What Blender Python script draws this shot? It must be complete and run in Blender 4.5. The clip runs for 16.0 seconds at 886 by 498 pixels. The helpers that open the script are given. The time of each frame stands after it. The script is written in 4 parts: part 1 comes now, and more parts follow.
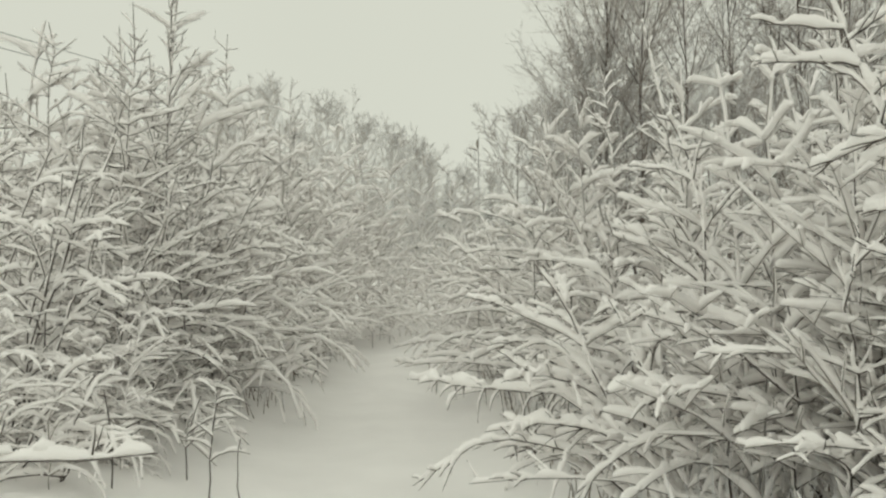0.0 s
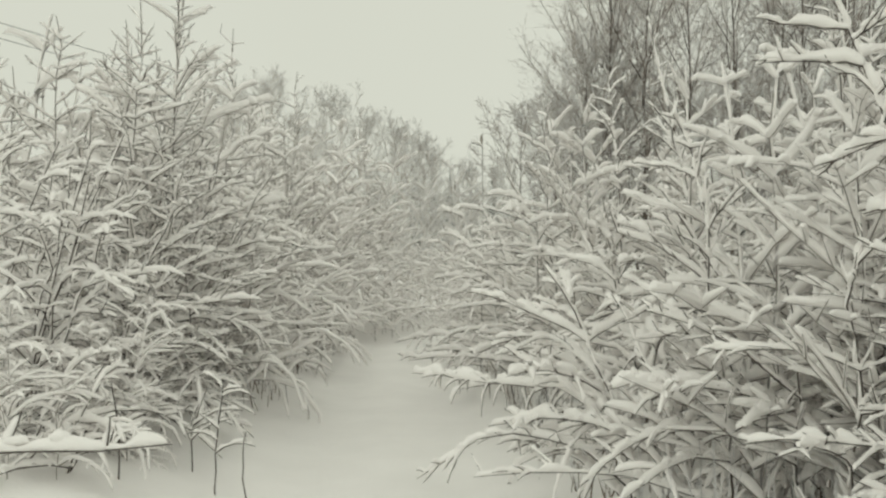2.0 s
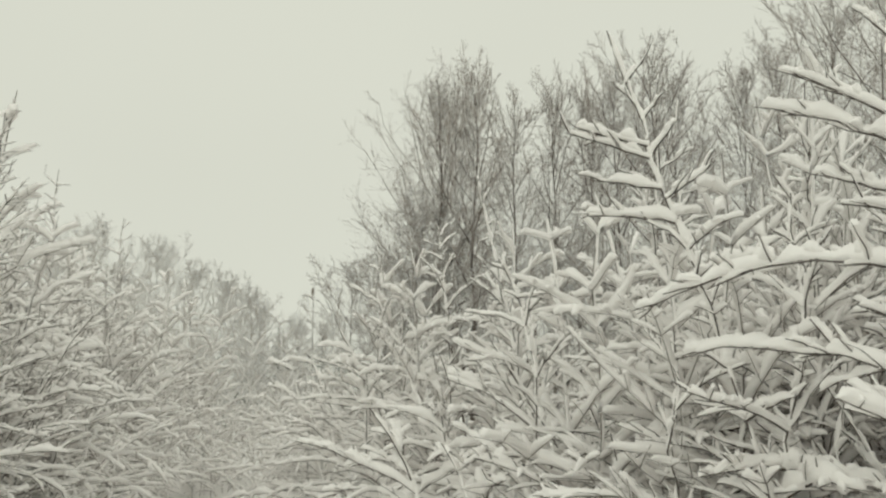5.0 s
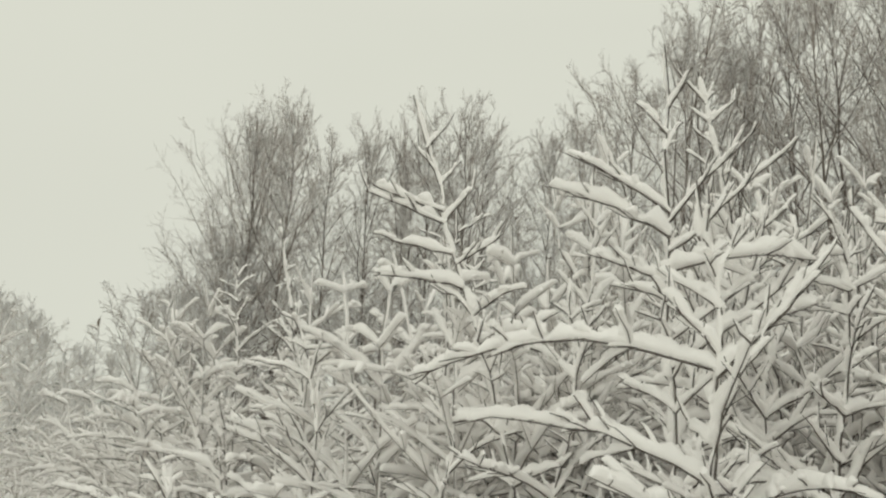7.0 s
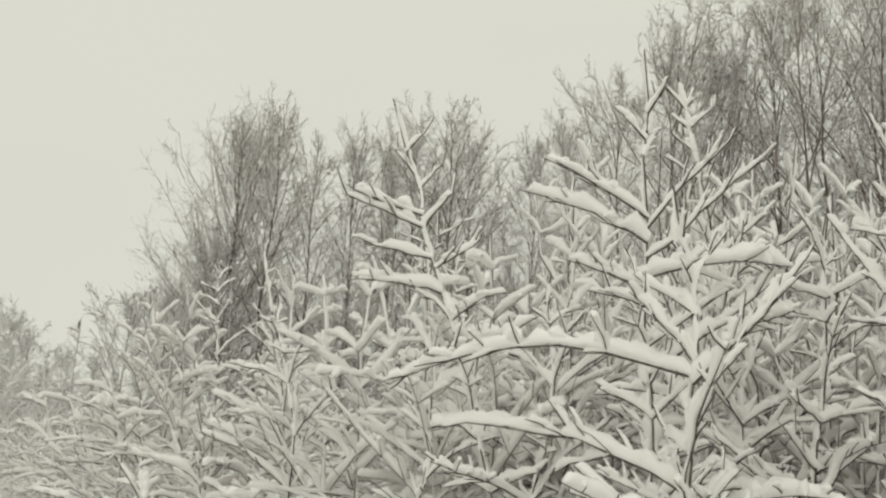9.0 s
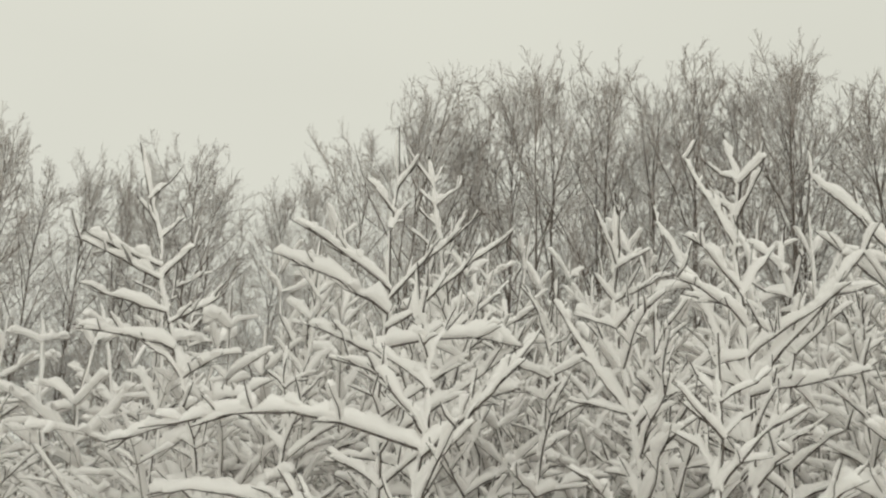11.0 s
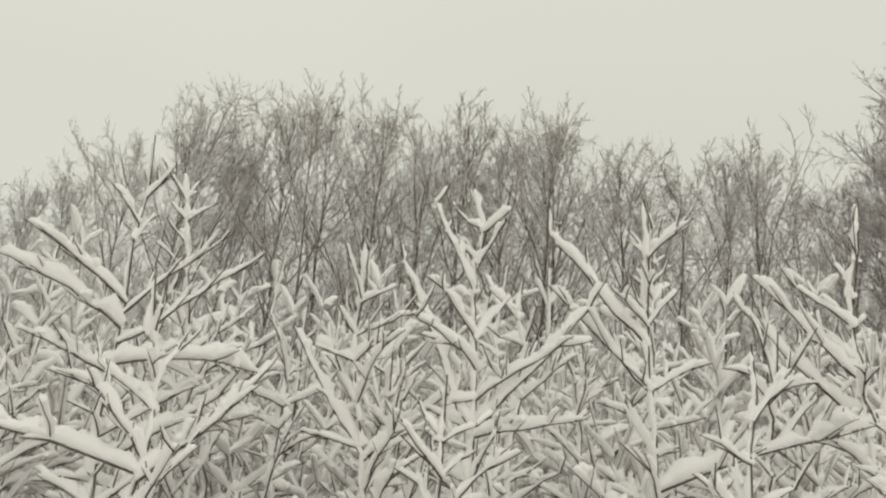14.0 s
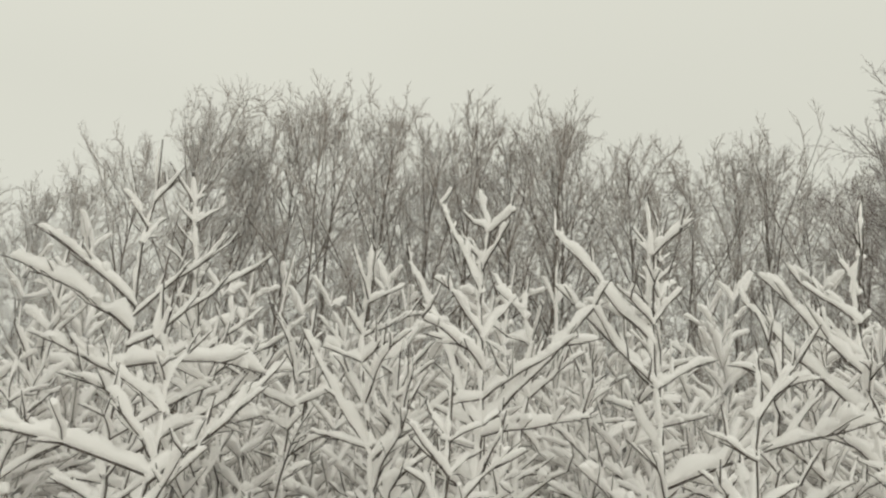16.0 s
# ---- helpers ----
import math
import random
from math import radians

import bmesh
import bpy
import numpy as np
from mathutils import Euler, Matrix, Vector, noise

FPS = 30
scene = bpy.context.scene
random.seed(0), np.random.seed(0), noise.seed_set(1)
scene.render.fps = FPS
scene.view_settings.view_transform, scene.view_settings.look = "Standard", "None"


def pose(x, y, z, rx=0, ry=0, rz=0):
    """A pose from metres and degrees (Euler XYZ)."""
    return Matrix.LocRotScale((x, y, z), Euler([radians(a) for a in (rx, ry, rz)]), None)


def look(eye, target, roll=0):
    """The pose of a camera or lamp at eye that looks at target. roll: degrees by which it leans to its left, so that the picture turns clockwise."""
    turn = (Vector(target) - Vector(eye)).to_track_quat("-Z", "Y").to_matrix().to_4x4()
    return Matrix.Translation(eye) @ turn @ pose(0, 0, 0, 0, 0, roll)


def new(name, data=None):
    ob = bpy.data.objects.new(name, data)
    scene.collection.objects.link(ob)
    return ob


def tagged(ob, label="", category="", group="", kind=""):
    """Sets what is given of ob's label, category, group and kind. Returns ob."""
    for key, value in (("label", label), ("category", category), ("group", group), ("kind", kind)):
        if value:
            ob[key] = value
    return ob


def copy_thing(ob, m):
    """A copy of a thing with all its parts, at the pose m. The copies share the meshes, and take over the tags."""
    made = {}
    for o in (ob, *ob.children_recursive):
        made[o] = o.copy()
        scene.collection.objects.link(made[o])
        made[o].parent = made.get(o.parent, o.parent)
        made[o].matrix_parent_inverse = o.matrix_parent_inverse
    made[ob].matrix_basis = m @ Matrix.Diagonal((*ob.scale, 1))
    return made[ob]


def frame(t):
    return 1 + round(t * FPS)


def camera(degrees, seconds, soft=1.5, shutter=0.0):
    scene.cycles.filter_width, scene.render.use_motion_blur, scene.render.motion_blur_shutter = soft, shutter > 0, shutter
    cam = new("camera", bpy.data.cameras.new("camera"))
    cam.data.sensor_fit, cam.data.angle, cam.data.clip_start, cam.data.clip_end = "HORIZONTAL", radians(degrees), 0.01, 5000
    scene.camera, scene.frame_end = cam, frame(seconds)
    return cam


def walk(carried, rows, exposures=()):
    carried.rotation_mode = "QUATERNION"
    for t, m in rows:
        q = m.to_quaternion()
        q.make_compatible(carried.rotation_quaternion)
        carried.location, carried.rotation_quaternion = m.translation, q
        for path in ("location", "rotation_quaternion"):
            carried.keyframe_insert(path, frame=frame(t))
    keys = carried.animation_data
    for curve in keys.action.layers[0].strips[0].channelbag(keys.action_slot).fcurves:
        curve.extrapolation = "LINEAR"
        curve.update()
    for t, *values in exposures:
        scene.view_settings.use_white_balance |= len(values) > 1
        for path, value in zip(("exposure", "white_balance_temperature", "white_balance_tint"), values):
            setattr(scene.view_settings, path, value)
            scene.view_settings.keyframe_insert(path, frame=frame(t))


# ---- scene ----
cam = camera(49.3, 16.0, soft=2.35)
PATH = [
    (0.0, pose(-0.046, 0.036, 1.596, 91.39, 0.16, -0.16)),
    (0.5, pose(-0.058, -0.005, 1.604, 91.26, 0.14, 0.07)),
    (1.0, pose(-0.058, -0.002, 1.597, 91.26, 0.03, -0.00)),
    (1.5, pose(-0.050, 0.000, 1.600, 91.15, -0.00, 0.00)),
    (2.0, pose(-0.066, -0.007, 1.601, 91.05, -0.19, -0.05)),
    (2.5, pose(-0.074, -0.019, 1.601, 91.01, -0.19, -0.06)),
    (2.7, pose(-0.084, -0.019, 1.601, 91.01, -0.19, -0.06)),
    (3.0, pose(-0.185, 0.076, 1.494, 100.52, -0.16, -0.92)),
    (3.5, pose(-0.161, 0.113, 1.513, 100.30, -0.30, -0.98)),
    (4.0, pose(-0.156, 0.083, 1.509, 99.99, -0.17, -0.97)),
    (4.5, pose(-0.150, 0.073, 1.513, 99.90, -0.35, -1.00)),
    (4.6, pose(-0.150, 0.073, 1.513, 99.90, -0.35, -1.00)),
    (5.0, pose(-0.075, 0.029, 1.523, 100.62, -0.56, -10.19)),
    (5.2, pose(-0.079, 0.017, 1.521, 100.53, -0.67, -9.82)),
    (7.3, pose(0.009, -0.002, 1.584, 103.93, -2.96, -23.03)),
    (7.5, pose(0.002, -0.014, 1.579, 104.02, -2.87, -23.02)),
    (8.0, pose(0.026, 0.001, 1.589, 103.98, -2.72, -22.97)),
    (8.5, pose(0.044, 0.013, 1.593, 103.91, -2.68, -22.88)),
    (9.0, pose(0.044, 0.009, 1.588, 103.85, -3.20, -23.07)),
    (9.2, pose(0.094, -0.010, 1.637, 104.56, -3.45, -26.22)),
    (11.3, pose(0.018, 0.010, 1.622, 108.12, -3.56, -39.18)),
    (11.5, pose(0.032, -0.024, 1.637, 107.93, -3.89, -38.82)),
    (12.0, pose(0.103, -0.026, 1.662, 108.81, -4.05, -48.09)),
    (12.5, pose(0.069, -0.038, 1.645, 109.27, -5.04, -48.22)),
    (13.0, pose(0.062, -0.036, 1.645, 109.05, -4.91, -47.98)),
    (13.5, pose(0.025, -0.049, 1.628, 108.89, -4.94, -48.13)),
    (13.6, pose(0.025, -0.049, 1.628, 108.89, -4.94, -48.13)),
    (14.0, pose(0.063, -0.046, 1.641, 110.72, -4.52, -54.09)),
    (14.5, pose(0.073, -0.059, 1.642, 110.77, -3.99, -53.60)),
    (15.0, pose(0.076, -0.060, 1.643, 110.85, -3.93, -53.28)),
    (15.5, pose(0.054, -0.074, 1.637, 110.82, -4.02, -53.11)),
    (16.0, pose(0.052, -0.074, 1.641, 110.57, -4.14, -53.32)),
]
EXPOSURES = [(0.0, 0.02, 6500, 6), (2.7, 0.02, 6500, 6), (3.0, 0.03, 6500, 6), (5.2, 0.04, 6500, 7), (7.3, 0.05, 6500, 8), (11.3, 0.06, 6500, 10), (16.0, 0.05, 6500, 10)]
walk(cam, PATH, EXPOSURES)

# ---- sky and light ----
SKY_TINT = (0.679, 0.679, 0.592)
scene.cycles.diffuse_bounces = 16  # light passes between white boughs many times
world = bpy.data.worlds.new("overcast_sky")
scene.world = world
world.use_nodes = True
wn, wl = world.node_tree.nodes, world.node_tree.links
wn.clear()
w_out = wn.new("ShaderNodeOutputWorld")
w_sky = wn.new("ShaderNodeTexSky")
w_sky.sky_type, w_sky.sun_disc = "NISHITA", False
w_sky.sun_elevation, w_sky.sun_rotation = radians(38), radians(200)
w_clear = wn.new("ShaderNodeBackground")
w_clear.inputs["Strength"].default_value = 0.06
wl.new(w_sky.outputs[0], w_clear.inputs["Color"])
# cloud cover: soft, almost even grey with faint wide mottling
w_co = wn.new("ShaderNodeTexCoord")
w_noise = wn.new("ShaderNodeTexNoise")
w_noise.inputs["Scale"].default_value = 1.6
w_noise.inputs["Detail"].default_value = 3
wl.new(w_co.outputs["Generated"], w_noise.inputs["Vector"])
w_ramp = wn.new("ShaderNodeValToRGB")
w_ramp.color_ramp.elements[0].position, w_ramp.color_ramp.elements[1].position = 0.3, 0.7
w_ramp.color_ramp.elements[0].color = (*[c * 0.97 for c in SKY_TINT], 1)
w_ramp.color_ramp.elements[1].color = (*[c * 1.03 for c in SKY_TINT], 1)
wl.new(w_noise.outputs[0], w_ramp.inputs[0])
w_cloud = wn.new("ShaderNodeBackground")
w_cloud.inputs["Strength"].default_value = 1.0
wl.new(w_ramp.outputs[0], w_cloud.inputs["Color"])
# an overcast sky is brighter overhead than near the horizon
w_sep = wn.new("ShaderNodeSeparateXYZ")
wl.new(w_co.outputs["Generated"], w_sep.inputs[0])
w_rise = wn.new("ShaderNodeMapRange")
w_rise.inputs["From Min"].default_value, w_rise.inputs["From Max"].default_value = 0.45, 1.0
w_rise.inputs["To Min"].default_value, w_rise.inputs["To Max"].default_value = 1.0, 1.24
wl.new(w_sep.outputs["Z"], w_rise.inputs["Value"])
wl.new(w_rise.outputs[0], w_cloud.inputs["Strength"])
w_mix = wn.new("ShaderNodeMixShader")
w_mix.inputs[0].default_value = 0.97
wl.new(w_clear.outputs[0], w_mix.inputs[1])
wl.new(w_cloud.outputs[0], w_mix.inputs[2])
wl.new(w_mix.outputs[0], w_out.inputs[0])

sun_data = bpy.data.lights.new("veiled_sun", "SUN")
sun_data.energy, sun_data.angle, sun_data.color = 0.35, radians(80), (1.0, 0.98, 0.92)
sun = new("veiled_sun", sun_data)
sun.matrix_world = look((0, 0, 30), (4, 16, 0))


# ---- materials ----
def material(name, rough=0.8):
    m = bpy.data.materials.new(name)
    m.use_nodes = True
    n, l = m.node_tree.nodes, m.node_tree.links
    b = n["Principled BSDF"]
    b.inputs["Roughness"].default_value = rough
    b.inputs["Specular IOR Level"].default_value = 0.25
    return m, n, l, b


def noise_node(n, l, scale, detail=4.0, rough=0.6):
    co = n.new("ShaderNodeNewGeometry")
    t = n.new("ShaderNodeTexNoise")
    t.inputs["Scale"].default_value = scale
    t.inputs["Detail"].default_value = detail
    t.inputs["Roughness"].default_value = rough
    l.new(co.outputs["Position"], t.inputs["Vector"])
    return t


def ramp_node(n, l, src, stops):
    r = n.new("ShaderNodeValToRGB")
    e = r.color_ramp.elements
    while len(e) < len(stops):
        e.new(0.5)
    for k, (p, c) in enumerate(stops):
        e[k].position, e[k].color = p, (*c, 1)
    l.new(src, r.inputs[0])
    return r


def bump_node(n, l, src, b, strength, dist):
    u = n.new("ShaderNodeBump")
    u.inputs["Strength"].default_value, u.inputs["Distance"].default_value = strength, dist
    l.new(src, u.inputs["Height"])
    l.new(u.outputs[0], b.inputs["Normal"])


def make_snow(name, lo, hi, fine, coarse, strength, dist):
    """Snow with a soft wide tone and fine grain."""
    m, n, l, b = material(name, 0.75)
    wide = noise_node(n, l, coarse, 3)
    r = ramp_node(n, l, wide.outputs[0], [(0.3, lo), (0.7, hi)])
    l.new(r.outputs[0], b.inputs["Base Color"])
    grain = noise_node(n, l, fine, 5, 0.7)
    bump_node(n, l, grain.outputs[0], b, strength, dist)
    return m


SNOW = make_snow("branch_snow", (0.94, 0.923, 0.91), (0.975, 0.958, 0.945), 60, 6, 0.55, 0.011)
GROUND_SNOW = make_snow("ground_snow", (0.87, 0.86, 0.85), (0.92, 0.91, 0.90), 18, 1.2, 0.35, 0.03)


def make_bark(name, dark, light, frost):
    """Bark with grain, and a share of rime on the upper side of the twig."""
    m, n, l, b = material(name, 0.85)
    grain = noise_node(n, l, 40, 4)
    r = ramp_node(n, l, grain.outputs[0], [(0.3, dark), (0.7, light)])
    last = r.outputs[0]
    if frost:
        geo = n.new("ShaderNodeNewGeometry")
        sep = n.new("ShaderNodeSeparateXYZ")
        l.new(geo.outputs["Normal"], sep.inputs[0])
        patch = noise_node(n, l, 9, 3)
        add = n.new("ShaderNodeMath")
        add.operation = "MULTIPLY_ADD"
        add.inputs[1].default_value = 0.9
        l.new(patch.outputs[0], add.inputs[0])
        l.new(sep.outputs["Z"], add.inputs[2])
        step = n.new("ShaderNodeMapRange")
        step.inputs["From Min"].default_value, step.inputs["From Max"].default_value = frost, frost + 0.35
        l.new(add.outputs[0], step.inputs["Value"])
        mix = n.new("ShaderNodeMix")
        mix.data_type = "RGBA"
        l.new(step.outputs[0], mix.inputs["Factor"])
        l.new(last, mix.inputs[6])
        mix.inputs[7].default_value = (0.82, 0.82, 0.82, 1)
        last = mix.outputs[2]
    l.new(last, b.inputs["Base Color"])
    bump_node(n, l, grain.outputs[0], b, 0.5, 0.004)
    return m


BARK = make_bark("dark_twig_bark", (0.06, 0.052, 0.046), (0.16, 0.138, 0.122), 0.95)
# BARK_MID: the near bark again, paled for bushes farther off
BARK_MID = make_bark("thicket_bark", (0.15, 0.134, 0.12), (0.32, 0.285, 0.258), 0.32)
# BARK_FAR: rime, plus paleness painted in for the distance haze
BARK_FAR = make_bark("rimed_hazed_thicket_bark", (0.48, 0.44, 0.40), (0.66, 0.615, 0.57), 0.05)
# BARK_TREE, BARK_WOOD: rimed, base tone raised to offset haze and self-shading
BARK_TREE = make_bark("rimed_shade_lifted_tree_bark", (0.33, 0.285, 0.255), (0.50, 0.44, 0.40), 0.3)
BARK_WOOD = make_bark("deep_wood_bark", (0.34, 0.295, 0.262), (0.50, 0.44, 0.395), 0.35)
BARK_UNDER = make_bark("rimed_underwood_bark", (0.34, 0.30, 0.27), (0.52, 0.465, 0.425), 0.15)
BARK_LIMB = make_bark("dark_limb_bark", (0.11, 0.092, 0.08), (0.22, 0.187, 0.165), 0.75)
BARK_BIRCH = make_bark("reddish_birch_twigs", (0.18, 0.145, 0.135), (0.33, 0.275, 0.26), 0.55)
# NEEDLES: the rime also greys the far spruces in place of haze
NEEDLES = make_bark("rimed_hazed_spruce_needles", (0.05, 0.065, 0.05), (0.12, 0.135, 0.11), 0.8)
STRAW = make_bark("dry_undergrowth", (0.14, 0.115, 0.09), (0.30, 0.25, 0.2), 0.8)
CABLE, _n, _l, _b = material("cable_sheath", 0.6)
_r = ramp_node(_n, _l, noise_node(_n, _l, 3).outputs[0], [(0.3, (0.10, 0.10, 0.10)), (0.7, (0.16, 0.16, 0.16))])
_l.new(_r.outputs[0], _b.inputs["Base Color"])


# ---- mesh tools ----
WIND = np.array([-0.25, -0.02, 1.0])


class Buf:
    """Gathers tubes and spikes and makes one mesh of them."""

    def __init__(self):
        self.v, self.q, self.t, self.n = [], [], [], 0

    def rings(self, rings):
        k, s = rings.shape[:2]
        idx = np.arange(k * s).reshape(k, s) + self.n
        a, b = idx[:-1], idx[1:]
        self.v.append(rings.reshape(-1, 3))
        self.q.append(np.stack([a, np.roll(a, -1, 1), np.roll(b, -1, 1), b], -1).reshape(-1, 4))
        self.n += k * s

    def link(self, a, b):
        """Joins the piece that starts at vertex b to vertex a, inside both."""
        self.t.append(np.array([[a, b, b + 1]]))

    def spikes(self, A, B, r):
        """Thin three-sided twigs from the points A to the points B, r metres thick at the foot."""
        D = B - A
        D /= np.linalg.norm(D, axis=1)[:, None] + 1e-9
        S = np.cross(D, (0.31, 0.17, 0.93))
        S /= np.linalg.norm(S, axis=1)[:, None] + 1e-9
        U = np.cross(S, D)
        r = np.asarray(r).reshape(-1, 1)
        ring = [A + r * (math.cos(k * 2.0944) * S + math.sin(k * 2.0944) * U) for k in range(3)]
        m = len(A)
        self.v.append(np.stack([*ring, B], 1).reshape(-1, 3))
        i = (np.arange(m) * 4)[:, None] + self.n
        for k in range(3):
            self.t.append(np.concatenate([i + k, i + (k + 1) % 3, i + 3], 1))
        self.n += 4 * m

    def tubes(self, P, R, sides=3):
        """Many tapered tubes at once: P is tubes x points x 3, R is tubes x points."""
        m, n = P.shape[:2]
        T = np.gradient(P, axis=1)
        T /= np.linalg.norm(T, axis=2)[..., None] + 1e-9
        S = np.cross(T, (0.31, 0.17, 0.93))
        S /= np.linalg.norm(S, axis=2)[..., None] + 1e-9
        U = np.cross(S, T)
        a = np.arange(sides) * 2 * math.pi / sides
        c, d = np.cos(a)[:, None], np.sin(a)[:, None]
        self.v.append((P[:, :, None] + R[:, :, None, None] * (c * S[:, :, None] + d * U[:, :, None])).reshape(-1, 3))
        idx = np.arange(m * n * sides).reshape(m, n, sides) + self.n
        lo, hi = idx[:, :-1], idx[:, 1:]
        self.q.append(np.stack([lo, np.roll(lo, -1, 2), np.roll(hi, -1, 2), hi], -1).reshape(-1, 4))
        self.n += m * n * sides

    def mesh(self, name, mat):
        me = bpy.data.meshes.new(name)
        if not self.n:
            return me
        v = np.concatenate(self.v).astype(np.float32)
        q = np.concatenate(self.q).astype(np.int32) if self.q else np.zeros((0, 4), np.int32)
        t = np.concatenate(self.t).astype(np.int32) if self.t else np.zeros((0, 3), np.int32)
        loops = np.concatenate([q.ravel(), t.ravel()])
        starts = np.concatenate([np.arange(len(q)) * 4, q.size + np.arange(len(t)) * 3]).astype(np.int32)
        me.vertices.add(len(v))
        me.vertices.foreach_set("co", v.ravel())
        me.loops.add(len(loops))
        me.loops.foreach_set("vertex_index", loops)
        me.polygons.add(len(starts))
        me.polygons.foreach_set("loop_start", starts)
        me.polygons.foreach_set("use_smooth", np.ones(len(starts), dtype=bool))
        me.update(calc_edges=True)
        me.materials.append(mat)
        return me


def frames_along(P):
    T = np.gradient(P, axis=0)
    T /= np.linalg.norm(T, axis=1)[:, None] + 1e-9
    S = np.cross(T, WIND)
    S /= np.linalg.norm(S, axis=1)[:, None] + 1e-9
    return T, S, np.cross(S, T)


def add_bark(buf, P, R, sides):
    _, S, U = frames_along(P)
    a = np.arange(sides) * 2 * math.pi / sides
    c, s = np.cos(a)[None, :, None], np.sin(a)[None, :, None]
    buf.rings(P[:, None, :] + R[:, None, None] * (c * S[:, None, :] + s * U[:, None, :]))
    return buf.n - len(P) * sides


def resample(P, n):
    d = np.concatenate([[0], np.cumsum(np.linalg.norm(np.diff(P, axis=0), axis=1))])
    t = np.linspace(0, d[-1], n)
    return np.stack([np.interp(t, d, P[:, k]) for k in range(3)], 1), d[-1]


def add_snow(buf, P, w, step, sides, rng, gap=0.06, taper=0.3):
    """A lumpy ridge of snow standing on the upper side of a twig; w: half its width in metres. The twig's tip stays bare."""
    L = float(np.linalg.norm(np.diff(P, axis=0), axis=1).sum())
    n = max(5, int(L / step) + 3)
    end = 1 - min(0.14, rng.uniform(0.005, 0.045) / L)
    s = end * np.concatenate([np.linspace(0, max(0.4, 1 - 0.9 * w / L), n - 2), [max(0.7, 1 - 0.3 * w / L), 1.0]])
    d = np.linspace(0, 1, 3 * len(P))
    D, _L = resample(P, 3 * len(P))
    Q = np.stack([np.interp(s, d, D[:, k]) for k in range(3)], 1)
    T, S, U = frames_along(Q)
    flat = np.sqrt(np.clip(1 - T[:, 2] ** 2, 0, 1))
    knots = max(3, int(L / 0.06) + 2)
    wave = np.interp(s, np.linspace(0, 1, knots), rng.random(knots))
    W = w * (0.30 + 0.70 * flat) * (0.42 + 0.85 * wave + 0.45 * rng.random(n)) * (1.1 - taper * s)
    hole = rng.random(n) < gap
    W = np.where(hole, W * 0.35, W)
    W *= np.sqrt(np.clip(s * L / (w * 1.2) + 0.35, 0, 1))
    W[-3] *= 0.9
    W[-2] = W[-3] * 0.62
    W[-1] = 0.0008
    tall = (1.05 + 0.45 * rng.random()) * (0.75 + 0.25 * flat)
    V = U + 0.5 * np.array([0, 0, 1.0]) * flat[:, None]
    V /= np.linalg.norm(V, axis=1)[:, None]
    C = Q + V * (W * rng.uniform(0.32, 0.5, n) + 0.003)[:, None] + S * (W * rng.uniform(-0.16, 0.16, n))[:, None]
    C[-1] = Q[-1] + V[-1] * 0.4 * W[-2]
    a = (np.arange(sides) + 0.5) * 2 * math.pi / sides - math.pi / 2
    up = np.sin(a)
    jit = 1 + 0.42 * (rng.random((n, sides)) - 0.5)
    side = (W[:, None] * jit) * (np.cos(a) * 0.88)[None, :]
    high = (W[:, None] * jit) * np.where(up > 0, up[None, :] * tall[:, None], up[None, :] * 0.33)
    buf.rings(C[:, None, :] + side[:, :, None] * S[:, None, :] + high[:, :, None] * V[:, None, :])
    return buf.n - n * sides, n


def arc(p0, az, el, length, bend, n, rng, wob=0.05, turn=0.0):
    """A bough from p0: azimuth and elevation in radians; bend: how far it bows down (radians) over its length."""
    out = [np.array(p0, float)]
    h = length / (n - 1)
    for k in range(n - 1):
        u = (k + 0.5) / (n - 1)
        e = el - bend * u + rng.normal(0, wob)
        a = az + turn * u + rng.normal(0, wob)
        out.append(out[-1] + h * np.array([math.cos(e) * math.cos(a), math.cos(e) * math.sin(a), math.sin(e)]))
    return np.array(out)


NEAR = dict(bn=8, bs=5, tn=4, ts=3, step=0.045, ss=8, tss=6, nub=0.075, dollop=0.22)
CLOSE = dict(bn=6, bs=4, tn=3, ts=3, step=0.05, ss=6, tss=5, nub=0.16, dollop=0.5)
MID = dict(bn=5, bs=3, tn=3, ts=3, step=0.1, ss=4, tss=4, nub=0, dollop=0)
FAR = dict(bn=4, bs=3, tn=3, ts=3, step=0.26, ss=4, tss=3, nub=0, dollop=0)


